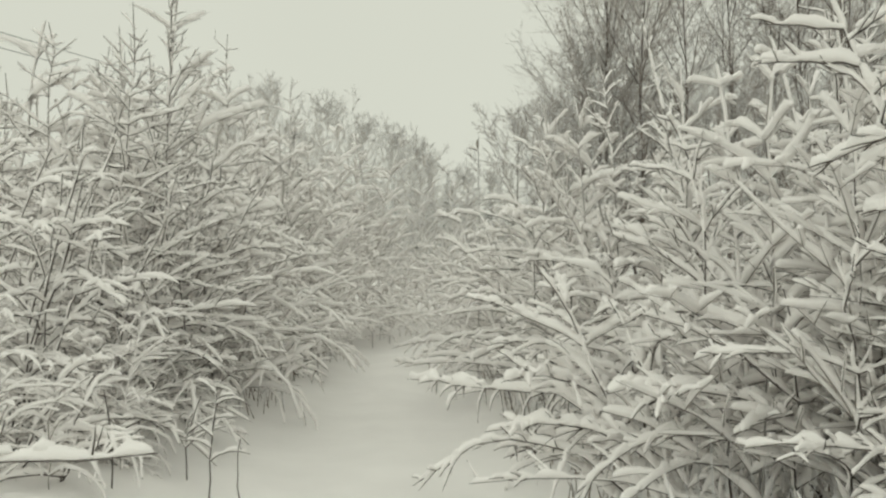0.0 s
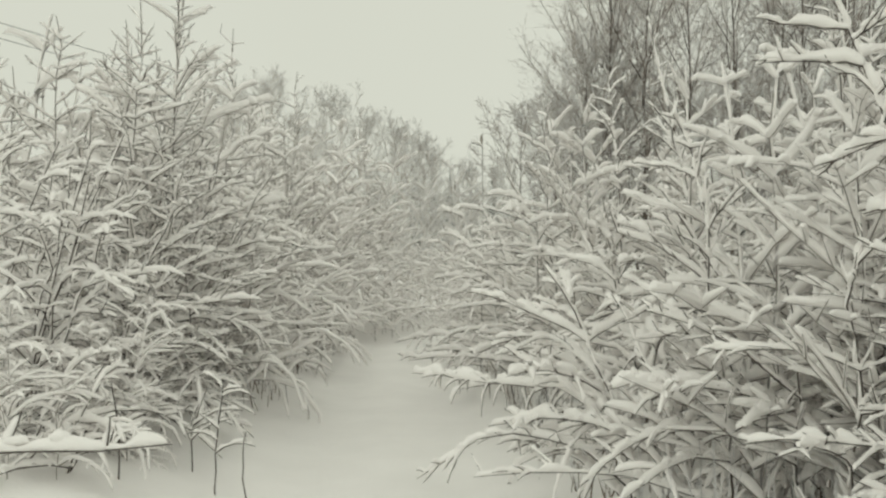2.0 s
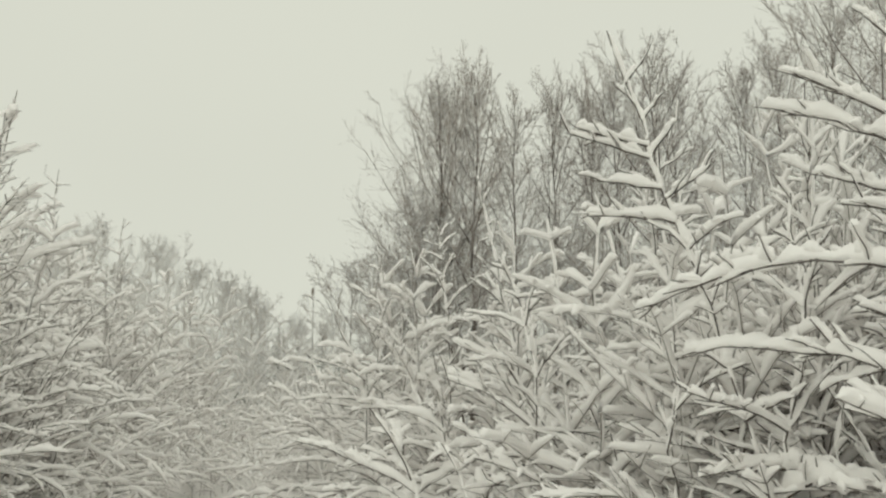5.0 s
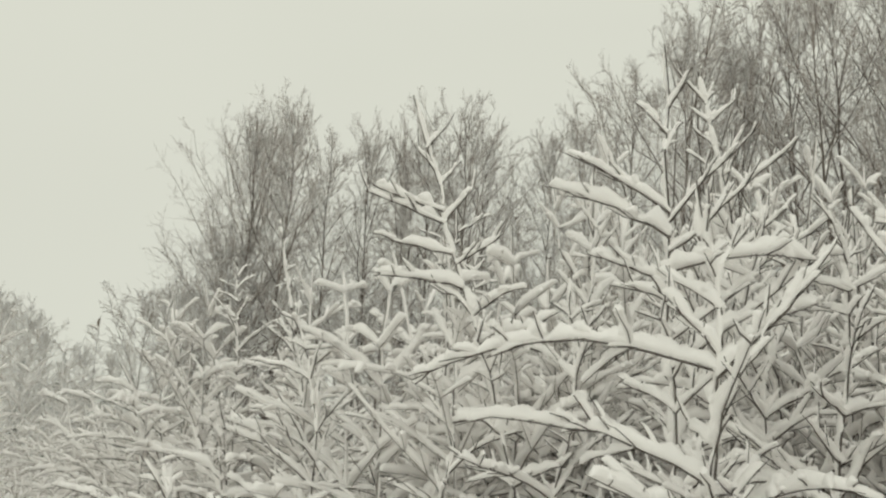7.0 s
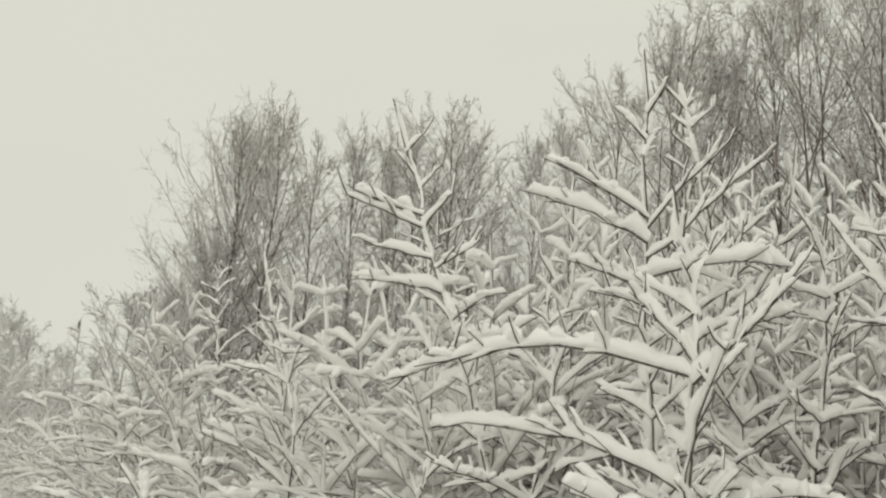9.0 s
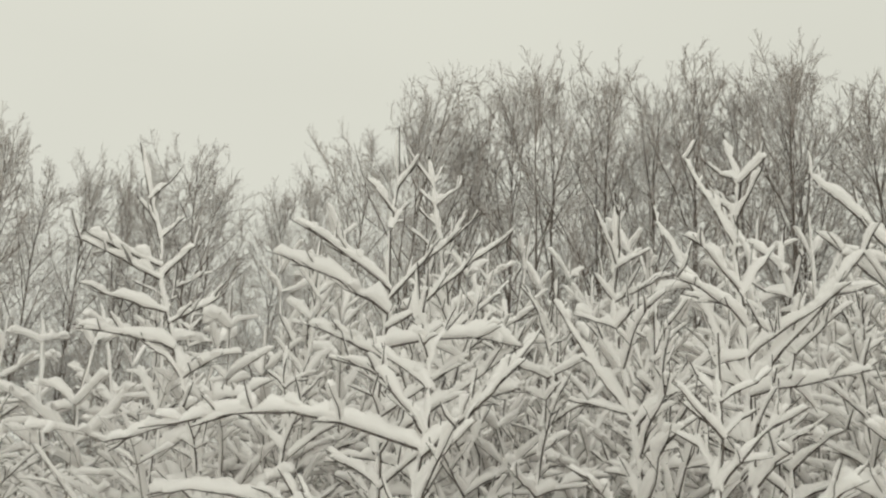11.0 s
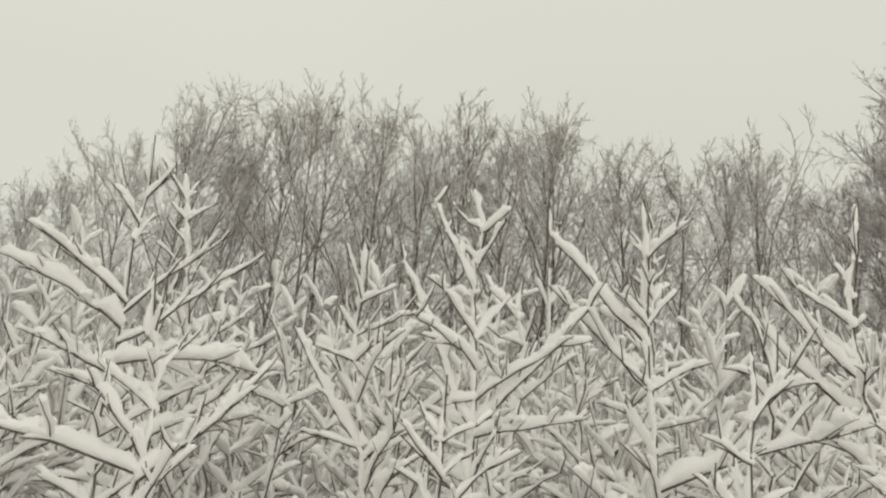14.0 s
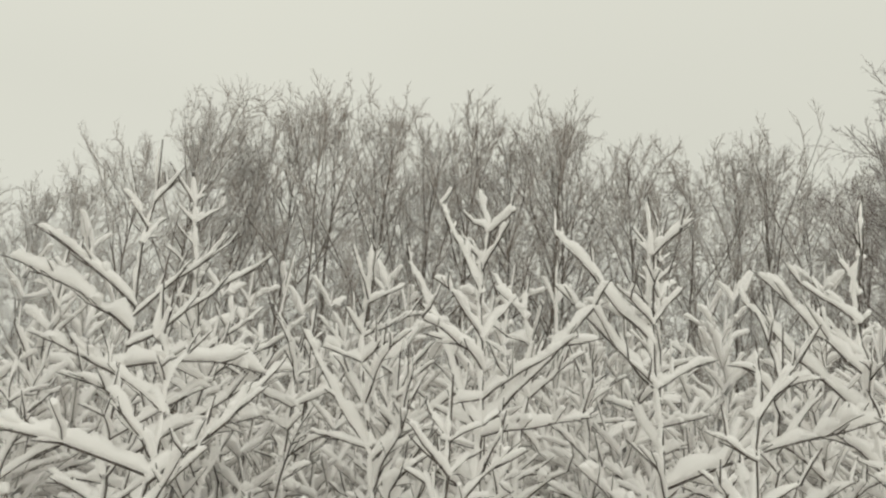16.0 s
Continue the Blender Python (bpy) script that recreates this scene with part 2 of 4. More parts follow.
def bough(rng, p0, az, el, length, bend, r0, w, lod, twigs, bark, snow, twig_drop=0.0, twig_len=0.4, turn=0.0, bare=0.12, root=None):
    """One bough with its opposite side twigs and the snow upon them."""
    P = arc(p0, az, el, length, bend, lod["bn"], rng, 0.095, turn)
    b0 = add_bark(bark, P, np.linspace(r0, r0 * 0.35, len(P)), lod["bs"])
    s0, sn = add_snow(snow, P, w, lod["step"], lod["ss"], rng, 0.06, rng.uniform(0.15, 0.45))
    if root:
        bark.link(root[0], b0)
        snow.link(root[1], s0)
    for k in range(int(length / lod["dollop"] + rng.random()) if lod["dollop"] else 0):
        s = rng.uniform(0.05, 0.9)
        x = s * (len(P) - 1)
        i = min(int(x), len(P) - 2)
        q = P[i] + (x - i) * (P[i + 1] - P[i])
        d = (P[i + 1] - P[i]) / np.linalg.norm(P[i + 1] - P[i])
        reach = rng.uniform(0.02, 0.05)
        q = q + np.array([rng.normal(0, 0.004), rng.normal(0, 0.004), w * rng.uniform(0.2, 0.8)])
        k0, _k = add_snow(snow, np.array([q - d * reach, q, q + d * reach]), w * rng.uniform(0.7, 1.1) * (1.1 - 0.4 * s), 0.03, 6, rng, 0.0, 0.0)
        snow.link(s0 + int(round(s * (sn - 1))) * lod["ss"], k0)
    for k in range(int(length / lod["nub"]) if lod["nub"] else 0):
        s = rng.uniform(0.12, 0.97)
        x = s * (len(P) - 1)
        i = min(int(x), len(P) - 2)
        q = P[i] + (x - i) * (P[i + 1] - P[i])
        d = P[i + 1] - P[i]
        N = arc(q, math.atan2(d[1], d[0]) + rng.choice((-1, 1)) * rng.uniform(0.2, 1.1), math.asin(np.clip(d[2] / np.linalg.norm(d), -1, 1)) + rng.uniform(-0.2, 0.9),
                rng.uniform(0.05, 0.15), 0.1, 3, rng, 0.1)
        bark.link(b0 + i * lod["bs"], add_bark(bark, N, np.array([0.004, 0.003, 0.002]), 3))
        k0, _k = add_snow(snow, N, w * rng.uniform(0.35, 0.75), 0.045, 5, rng, 0.0)
        snow.link(s0 + int(round(s * (sn - 1))) * lod["ss"], k0)
    for k in range(twigs):
        s = 0.25 + 0.65 * (k + 0.6 * rng.random()) / max(1, twigs)
        x = s * (len(P) - 1)
        i = min(int(x), len(P) - 2)
        q = P[i] + (x - i) * (P[i + 1] - P[i])
        d = P[i + 1] - P[i]
        a = math.atan2(d[1], d[0])
        e = math.asin(np.clip(d[2] / np.linalg.norm(d), -1, 1))
        for side in (-1, 1):
            if rng.random() < 0.18:
                continue
            ta = a + side * rng.uniform(0.65, 1.25)
            te = e * 0.8 + rng.normal(0.12 - twig_drop, 0.25)
            tl = length * twig_len * (1.2 - s) * rng.uniform(0.5, 1.3)
            Tq = arc(q, ta, te, tl, bend * 0.35 + twig_drop, lod["tn"], rng, 0.06)
            bark.link(b0 + int(round(x)) * lod["bs"], add_bark(bark, Tq, np.linspace(r0 * 0.6, r0 * 0.28, len(Tq)), lod["ts"]))
            if rng.random() > bare:
                k0, _k = add_snow(snow, Tq, w * rng.uniform(0.42, 0.8), lod["step"] * 1.2, lod["tss"], rng)
                snow.link(s0 + int(round(s * (sn - 1))) * lod["ss"], k0)
    return P


def part(name, buf, mat, parent, label=""):
    ob = new(name, buf.mesh(name, mat))
    ob.parent = parent
    if label:
        tagged(ob, label)
    return ob


def empty_thing(name, x, y, z, label, category, group=""):
    ob = new(name)
    ob.empty_display_size = 0.2
    ob.location = (x, y, z)
    return tagged(ob, label, category, group)


def stem_line(rng, height, lean, n, wob=0.03, base=(0, 0, -0.1)):
    z = np.linspace(base[2], height, n)
    u = np.clip(z / height, 0, 1)
    P = np.stack([base[0] + lean[0] * u ** 1.4, base[1] + lean[1] * u ** 1.4, z], 1)
    P[1:, :2] += np.cumsum(rng.normal(0, wob, (n - 1, 2)), 0) * 0.5
    return P


def at_height(P, z):
    return np.array([np.interp(z, P[:, 2], P[:, 0]), np.interp(z, P[:, 2], P[:, 1]), z])


# snow was driven on to the far side of the upright stems
LEE = np.array([0.5, 0.86, 0.0])


def near_sapling(x, y, height, lean, seed, label, reach=0.7, el=0.88, bend=0.2, first=0.35, twigs=3, w=0.027, node=0.25, turn0=None, turn=1.57, wob=0.045, extra=(), upto=None):
    """A young broadleaf tree close by: stem, each bough a part, and the snow on every one of them."""
    rng = np.random.default_rng(seed)
    lod = NEAR if math.hypot(x, y) < 4.9 else CLOSE
    tree = empty_thing("snowy_sapling", x, y, 0, label, "sapling", "saplings beside the trail")
    P = stem_line(rng, height, lean, 16, wob)
    bark, snow = Buf(), Buf()
    R = np.linspace(0.0065, 0.0028, len(P))
    add_bark(bark, P, R, 6)
    s0, sn = add_snow(snow, P[4:] + 0.011 * LEE, w * 0.95, 0.035, 7, rng, 0.22, 0.1)
    spots = []
    z, az = first, rng.uniform(0, 6.28) if turn0 is None else turn0
    while z < (upto or height - 0.15):
        spots.append((z, az))
        az += turn + rng.normal(0, 0.3)
        z += node * rng.uniform(0.75, 1.3) * (1.15 - 0.55 * z / height)
    for z, _a in spots:
        load = min(w, 0.027) * (3.6 - 2.3 * z / height)
        foot = at_height(P, z + 0.01) + 0.3 * load * LEE
        top = at_height(P, min(height, z + rng.uniform(0.08, 0.17))) + 0.22 * load * LEE
        c0, _c = add_snow(snow, np.array([foot, (foot + top) / 2, top]), load, 0.035, 8, rng, 0.0, 0.8)
        snow.link(s0 + 7 * int(np.clip((z - P[4, 2]) / (height - P[4, 2]), 0, 1) * (sn - 3)), c0)
    stem = part("stem", bark, BARK, tree)
    part("snow", snow, SNOW, stem)
    for z, az in spots:
        u = z / height
        for side in (0, math.pi):
            if rng.random() < 0.18:
                continue
            bark, snow = Buf(), Buf()
            L = min((reach * (1 - u) ** 0.85 + 0.10) * rng.uniform(0.35, 1.35), 0.7 * (height - z) + 0.14)
            bough(rng, at_height(P, z), az + side + rng.normal(0, 0.4), el * min(1.12, 0.28 + 1.0 * u) + rng.normal(0, 0.24), L, (bend + 1.1 * max(0.0, 0.75 - u)) * rng.uniform(0.3, 1.2),
                  0.0042 * (1.2 - 0.4 * u), w * rng.uniform(0.75, 1.25) * (1.3 - 0.45 * u) * min(1.0, 0.5 + L), lod, (twigs if u > 0.4 and L > 0.5 else 2) if L > 0.3 else 0, bark, snow)
            web = at_height(P, z) + 0.012 * LEE
            rise = 0.5 * (el * min(1.12, 0.28 + u) + 1.5)
            out = np.array([math.cos(az + side) * math.cos(rise), math.sin(az + side) * math.cos(rise), math.sin(rise)]) * min(0.2, 0.28 * L)
            snow.link(0, add_snow(snow, np.array([web, web + 0.5 * out, web + out]), w * rng.uniform(0.9, 1.5), 0.04, 7, rng, 0.0, 0.9)[0])
            b = part("bough", bark, BARK, tree)
            part("snow", snow, SNOW, b)
    for z, az, up, L, bow, *load in extra:
        bark, snow = Buf(), Buf()
        bough(rng, at_height(P, z), az, up, L, bow + rng.normal(0, 0.1), 0.005, w * (load[0] if load else 1.05), lod, 2, bark, snow, twig_len=0.35)
        b = part("bough", bark, BARK, tree)
        part("snow", snow, SNOW, b)
    return tree


def arching_shrub(x, y, height, toward, seed, label, stems=4, reach=1.2, w=0.036, boughs=7, bend=1.5, extra=(), twigs=3, low=0.1):
    """A shrub whose long boughs bow over the trail under the snow. toward: azimuth (radians) that it leans to.
    extra: further low boughs as foot height, azimuth, elevation, length, bow."""
    rng = np.random.default_rng(seed)
    lod = NEAR if 2.95 < math.hypot(x, y) < 6.4 else dict(NEAR, nub=0, dollop=0.3) if math.hypot(x, y) < 6.4 else CLOSE
    tree = empty_thing("snow_laden_shrub", x, y, 0, label, "shrub", "shrubs beside the trail")
    for k in range(stems):
        a = toward + rng.normal(0, 0.8)
        h = height * rng.uniform(0.7, 1.0)
        lean = np.array([math.cos(a), math.sin(a)]) * h * rng.uniform(0.2, 0.5)
        base = (rng.normal(0, 0.15) - 0.4 * lean[0], rng.normal(0, 0.15) - 0.4 * lean[1], -0.1)
        P = stem_line(rng, h, lean, 12, 0.05, base)
        bark, snow = Buf(), Buf()
        add_bark(bark, P, np.linspace(0.007, 0.003, len(P)), 6)
        add_snow(snow, P[3:], w * 0.8, 0.045, 7, rng, 0.16)
        stem = part("stem", bark, BARK, tree)
        part("snow", snow, SNOW, stem)
        for j in range(boughs):
            u = low + (0.96 - low) * (j + rng.random()) / boughs
            az = a + rng.normal(0, 1.15)
            bark, snow = Buf(), Buf()
            L = reach * (1.12 - u) * rng.uniform(0.75, 1.25) + 0.2
            bough(rng, at_height(P, u * h), az, rng.uniform(0.4, 1.0), L, bend * rng.uniform(0.5, 1.15) * (1.15 - 0.5 * u), 0.0058 * (1.3 - 0.8 * u),
                  w * rng.uniform(0.75, 1.25), lod, twigs if L > 0.6 else 2, bark, snow, 0.12)
            b = part("bough", bark, BARK, tree)
            part("snow", snow, SNOW, b)
    for foot, az, el, L, bow, tw, drop in extra:
        bark, snow = Buf(), Buf()
        bough(rng, at_height(P, foot) if boughs == 0 else (0, 0, foot), az, el, L, bow, 0.006, w * 1.25, lod, tw, bark, snow, drop, 0.17)
        b = part("bough", bark, BARK, tree)
        part("snow", snow, SNOW, b)
    return tree


# ---- ground: one sheet of snow, with the trodden trail in it ----
def trail_x(y):
    return -0.1 - 0.05 * y + 0.065 * max(0.0, y - 17) ** 2


def ground_z(x, y):
    d = abs(x - trail_x(y))
    bank = 1 / (1 + math.exp(-(d - 1.05) * 5))
    lump = 0.16 * noise.noise((x * 0.55, y * 0.55, 3)) + 0.07 * noise.noise((x * 1.9, y * 1.9, 7))
    tread = 0.03 * noise.noise((x * 3.2, y * 2.2, 1)) + 0.02 * math.cos((x - trail_x(y)) * 5.2)
    far = min(1.0, math.hypot(x, y) / 60)
    heap = 0.34 / (1 + math.exp((x - trail_x(y) + 1.85) * 4)) * (1.2 + 1.6 * noise.noise((x * 0.9, y * 0.9, 11)))
    return bank * (0.12 + lump + heap) + (1 - bank) * tread + far * far * 0.5 * noise.noise((x * 0.03, y * 0.03, 5))


def build_ground():
    inner = [i * 0.2 for i in range(-80, 81)]
    outer = [17, 18.5, 20.5, 23, 27, 33, 43, 60, 90, 140, 240, 500, 1200, 2500]
    xs = [-o for o in reversed(outer)] + inner + outer
    ys = [-o + 6 for o in reversed(outer)] + [v + 6 for v in inner] + [o + 6 for o in outer]
    me = bpy.data.meshes.new("ground")
    n = len(xs)
    verts = [(x, y, ground_z(x, y) if max(abs(x), abs(y)) < 200 else 0.0) for y in ys for x in xs]
    faces = [(j * n + i, j * n + i + 1, (j + 1) * n + i + 1, (j + 1) * n + i) for j in range(len(ys) - 1) for i in range(n - 1)]
    me.from_pydata(verts, [], faces)
    me.polygons.foreach_set("use_smooth", [True] * len(faces))
    me.materials.append(GROUND_SNOW)
    return tagged(new("ground", me), "deep fresh snow with a softly trodden foot trail", "snow", kind="structure")


build_ground()

# ---- nearest saplings on the trail's right bank: x, y, height, lean, first bough's azimuth, seed ----
V_LABEL = "upright sapling with opposite boughs, thick snow in every fork"
for x, y, h, lx, az, seed, extra in (
    (2.26, 3.20, 3.36, -0.20, 2.7, 22, ((2.66, 2.6, 0.58, 0.50, 0.0), (2.56, 2.6, 0.42, 0.56, 0.05), (2.62, -0.6, 0.85, 0.55, 0.0, 0.5), (2.5, -0.6, 0.72, 0.65, 0.0, 0.55), (2.42, -0.6, 0.25, 0.6, 0.2, 1.2),
                                             (2.38, 2.6, 0.35, 0.36, 0.1), (2.98, 2.5, 0.9, 0.2, 0.0, 0.8), (3.1, -0.5, 1.0, 0.16, 0.0, 0.7), (2.9, 0.5, 0.9, 0.2, 0.0, 0.7), (2.05, -0.5, 0.75, 0.7, 0.1))),
    (2.95, 3.20, 3.45, -0.38, 2.5, 21, ()),
    (2.84, 2.40, 3.05, -0.06, 2.4, 24, ((2.15, 2.3, 0.95, 0.6, 0.0), (2.15, 5.4, 0.8, 0.5, 0.0))),
) + (
    (2.92, 1.98, 3.22, -0.08, 2.2, 23, ((2.25, 2.2, 1.05, 0.75, 0.0), (2.25, 5.3, 0.9, 0.65, 0.0), (2.75, 2.2, 1.1, 0.42, 0.0))),
    (3.30, 1.42, 3.18, -0.16, 2.0, 25, ((2.62, 2.0, 0.75, 0.62, 0.0), (2.45, 2.0, 0.75, 0.58, 0.0), (2.1, 5.1, 0.45, 0.9, 0.1))),
    (3.80, 0.82, 3.28, -0.06, 1.8, 26, ((2.55, 1.85, 0.8, 0.6, 0.0), (2.35, 1.85, 0.75, 0.7, 0.0))),
    (1.96, 2.68, 2.6, 0.0, 2.3, 27, ((1.97, 2.5, 0.42, 1.05, 0.85), (1.95, -0.7, 0.8, 0.55, 0.1), (1.6, 2.5, 0.5, 0.9, 0.6))),
    (2.75, 2.90, 2.75, 0.1, 2.4, 32, ()),
):
    near_sapling(x, y, h, (lx, 0.0), seed, V_LABEL, turn0=az, turn=0.5, reach=0.72, node=0.17, el=0.74, extra=extra, twigs=4, upto=2.35 if len(extra) > 6 else None)
for x, y, h, lx, az, seed in (
    (3.55, 2.25, 3.10, -0.05, 2.2, 29), (3.90, 1.70, 3.40, -0.05, 2.0, 33), (3.60, 3.50, 3.15, 0.0, 2.5, 30), (4.35, 1.25, 3.00, 0.0, 2.0, 34),
    (2.42, 4.35, 3.25, 0.0, 2.6, 31), (3.25, 2.85, 2.85, 0.1, 2.5, 35), (3.05, 1.10, 2.55, 0.1, 1.8, 36), (4.2, 2.6, 3.1, 0.0, 2.2, 37),
) + (
    (3.4, 0.55, 2.6, 0.0, 1.7, 38), (2.5, 1.75, 2.35, 0.0, 2.2, 39), (4.6, 0.5, 3.1, 0.0, 1.7, 70), (3.0, 4.2, 3.0, -0.1, 2.5, 71), (3.9, 3.3, 3.0, 0.1, 2.5, 72),
    (4.0, 0.1, 3.0, 0.0, 1.6, 73), (3.3, 4.0, 3.2, 0.0, 2.5, 82), (2.65, 3.55, 2.8, 0.0, 2.5, 83), (3.15, 2.35, 2.6, 0.0, 2.4, 84), (3.55, 1.15, 2.7, 0.0, 2.0, 85), (4.0, 2.1, 2.9, 0.0, 2.1, 86),
) + (
    (4.7, 4.2, 3.2, 0.0, 2.3, 180), (3.7, 5.0, 3.2, -0.1, 2.4, 181), (5.3, 2.7, 3.2, 0.0, 2.1, 182), (5.5, 1.2, 3.2, 0.0, 1.8, 183), (4.0, 4.5, 2.9, 0.1, 2.4, 184), (5.2, 0.5, 3.1, 0.0, 1.7, 185), (5.2, 3.6, 3.2, 0.0, 2.1, 186), (3.0, 5.2, 3.1, 0.0, 2.5, 187), (2.6, 5.7, 3.2, -0.1, 2.7, 188), (4.9, 1.9, 3.2, 0.0, 2.0, 74), (4.6, 3.4, 3.2, 0.0, 2.3, 75),
):
    near_sapling(x, y, h, (lx, 0.0), seed, V_LABEL, turn0=az, reach=0.75, el=0.66, bend=0.3, node=0.16, first=1.15)
# saplings nearer the trail, with longer boughs that bow towards it
for x, y, h, lx, az, seed in (
    (2.20, 3.78, 3.36, -0.75, 2.9, 20), (1.98, 3.85, 2.55, 0.0, 2.7, 28), (1.45, 5.00, 2.55, -0.45, 3.0, 76), (1.90, 6.9, 3.45, -0.4, 3.0, 77),
    (1.40, 8.0, 3.35, -0.2, 3.0, 78), (1.05, 9.1, 3.25, -0.2, 3.1, 79), (1.70, 4.15, 2.0, 0.05, 2.8, 80), (2.2, 5.3, 3.3, -0.1, 2.8, 81),
):
    extra = ((2.8, 2.9, 0.32, 0.38, 0.15, 0.8), (2.74, 2.8, 0.42, 0.42, 0.1, 0.7), (2.6, 2.9, 0.15, 0.34, 0.1, 0.8), (2.44, 2.9, 0.2, 0.45, 0.15, 0.9), (2.75, -0.3, 0.9, 0.22, 0.0, 0.7),
             (2.55, -0.3, 0.7, 0.3, 0.1, 0.8), (3.0, 2.6, 0.9, 0.16, 0.0, 0.6), (3.1, -0.4, 1.0, 0.13, 0.0, 0.6), (2.92, 0.4, 0.9, 0.18, 0.0, 0.6)) if seed == 20 else ()
    near_sapling(x, y, h, (lx, -0.45 * lx), seed, "sapling whose long boughs bow under thick snow", turn0=az, turn=0.6, reach=1.1 if seed != 20 else 0.7, el=0.8, bend=0.55, twigs=4, node=0.2, w=0.019 if seed != 20 else 0.026, wob=0.05 if seed != 20 else 0.02, extra=extra, upto=2.35 if seed == 20 else None)

BOW_LABEL = "bare shrub bowed over the trail by heavy snow"
low_bough = (0.80, 2.33, 0.08, 2.0, 0.12, 9, 0.75)
for x, y, h, toward, seed, extra in (
    (1.12, 5.62, 1.7, 2.6, 41, (low_bough,)),
    (1.95, 4.75, 1.8, 2.9, 40, ()),
    (1.85, 6.3, 2.5, 2.9, 42, ()),
    (1.5, 7.8, 2.5, 3.0, 43, ((0.5, 2.7, 0.4, 1.6, 0.7, 6, 0.4),)),
    (2.4, 6.0, 2.8, 2.6, 44, ()),
    (1.1, 9.6, 2.5, 3.1, 45, ((0.5, 2.9, 0.45, 1.6, 0.7, 6, 0.4),)),
    (2.1, 7.8, 2.8, 2.8, 46, ()),
    (0.8, 11.2, 2.5, 3.1, 47, ((0.6, 2.9, 0.5, 1.5, 0.8, 5, 0.4),)),
    (3.3, 5.0, 2.6, 2.6, 250, ()),
    (2.8, 5.4, 2.5, 2.7, 251, ()),
    (3.9, 4.3, 2.7, 2.4, 252, ()),
    (2.3, 3.6, 2.1, 2.6, 48, ()),
    (2.75, 2.6, 1.9, 2.4, 49, ()),
):
    arching_shrub(x, y, h, toward, seed, BOW_LABEL, extra=extra, w=0.029 if y > 4 else 0.025)

# ---- left bank ----
for x, y, h, toward, seed, w in (
    (-2.5, 6.0, 1.25, 0.1, 51, 0.032),
    (-2.9, 6.7, 2.6, 0.0, 52, 0.028),
    (-2.4, 7.5, 2.3, 0.1, 53, 0.028),
    (-2.4, 9.2, 2.5, 0.0, 54, 0.027),
    (-3.3, 7.9, 3.1, 0.0, 55, 0.028),
    (-2.5, 11.0, 2.6, 0.1, 56, 0.026),
    (-2.4, 8.3, 2.9, 0.0, 57, 0.028),
    (-3.6, 7.2, 2.9, 0.2, 58, 0.028),
):
    arching_shrub(x, y, h, toward, seed, BOW_LABEL, w=w * 0.82, reach=1.05, low=0.14, bend=1.5, stems=5 if h > 2 else 2, boughs=7 if h > 2 else 5)
for x, y, h, lx, seed in ((-2.30, 7.75, 3.90, 0.10, 61), (-2.55, 7.6, 3.72, 0.08, 65), (-2.29, 10.4, 4.15, 0.0, 62), (-2.2, 12.9, 4.25, 0.0, 63),
                          (-3.55, 8.3, 3.75, 0.1, 164), (-2.95, 8.7, 3.8, 0.0, 66), (-2.7, 8.3, 3.5, 0.0, 69), (-3.3, 9.0, 3.7, 0.0, 90), (-2.5, 9.6, 3.8, 0.0, 91), (-3.9, 8.6, 3.6, 0.0, 92), (-4.2, 9.2, 3.5, 0.0, 67), (-3.1, 10.0, 3.7, 0.0, 68)):
    near_sapling(x, y, h, (lx, 0), seed, "tall thin sapling with snow-coated level boughs", reach=1.05, el=0.55, bend=0.1, w=0.0165, node=0.14, twigs=4, first=0.9)

# the shrub at the trail's edge close to the eye, reaching over the snow with one bough
edge = arching_shrub(-1.85, 2.25, 1.05, 3.4, 59, "low shrub at the trail's edge with one thick snowy bough", stems=1, reach=0.5, boughs=0, w=0.020,
                     extra=((1.02, 0.22, 0.12, 1.28, 0.10, 8, -0.55),))


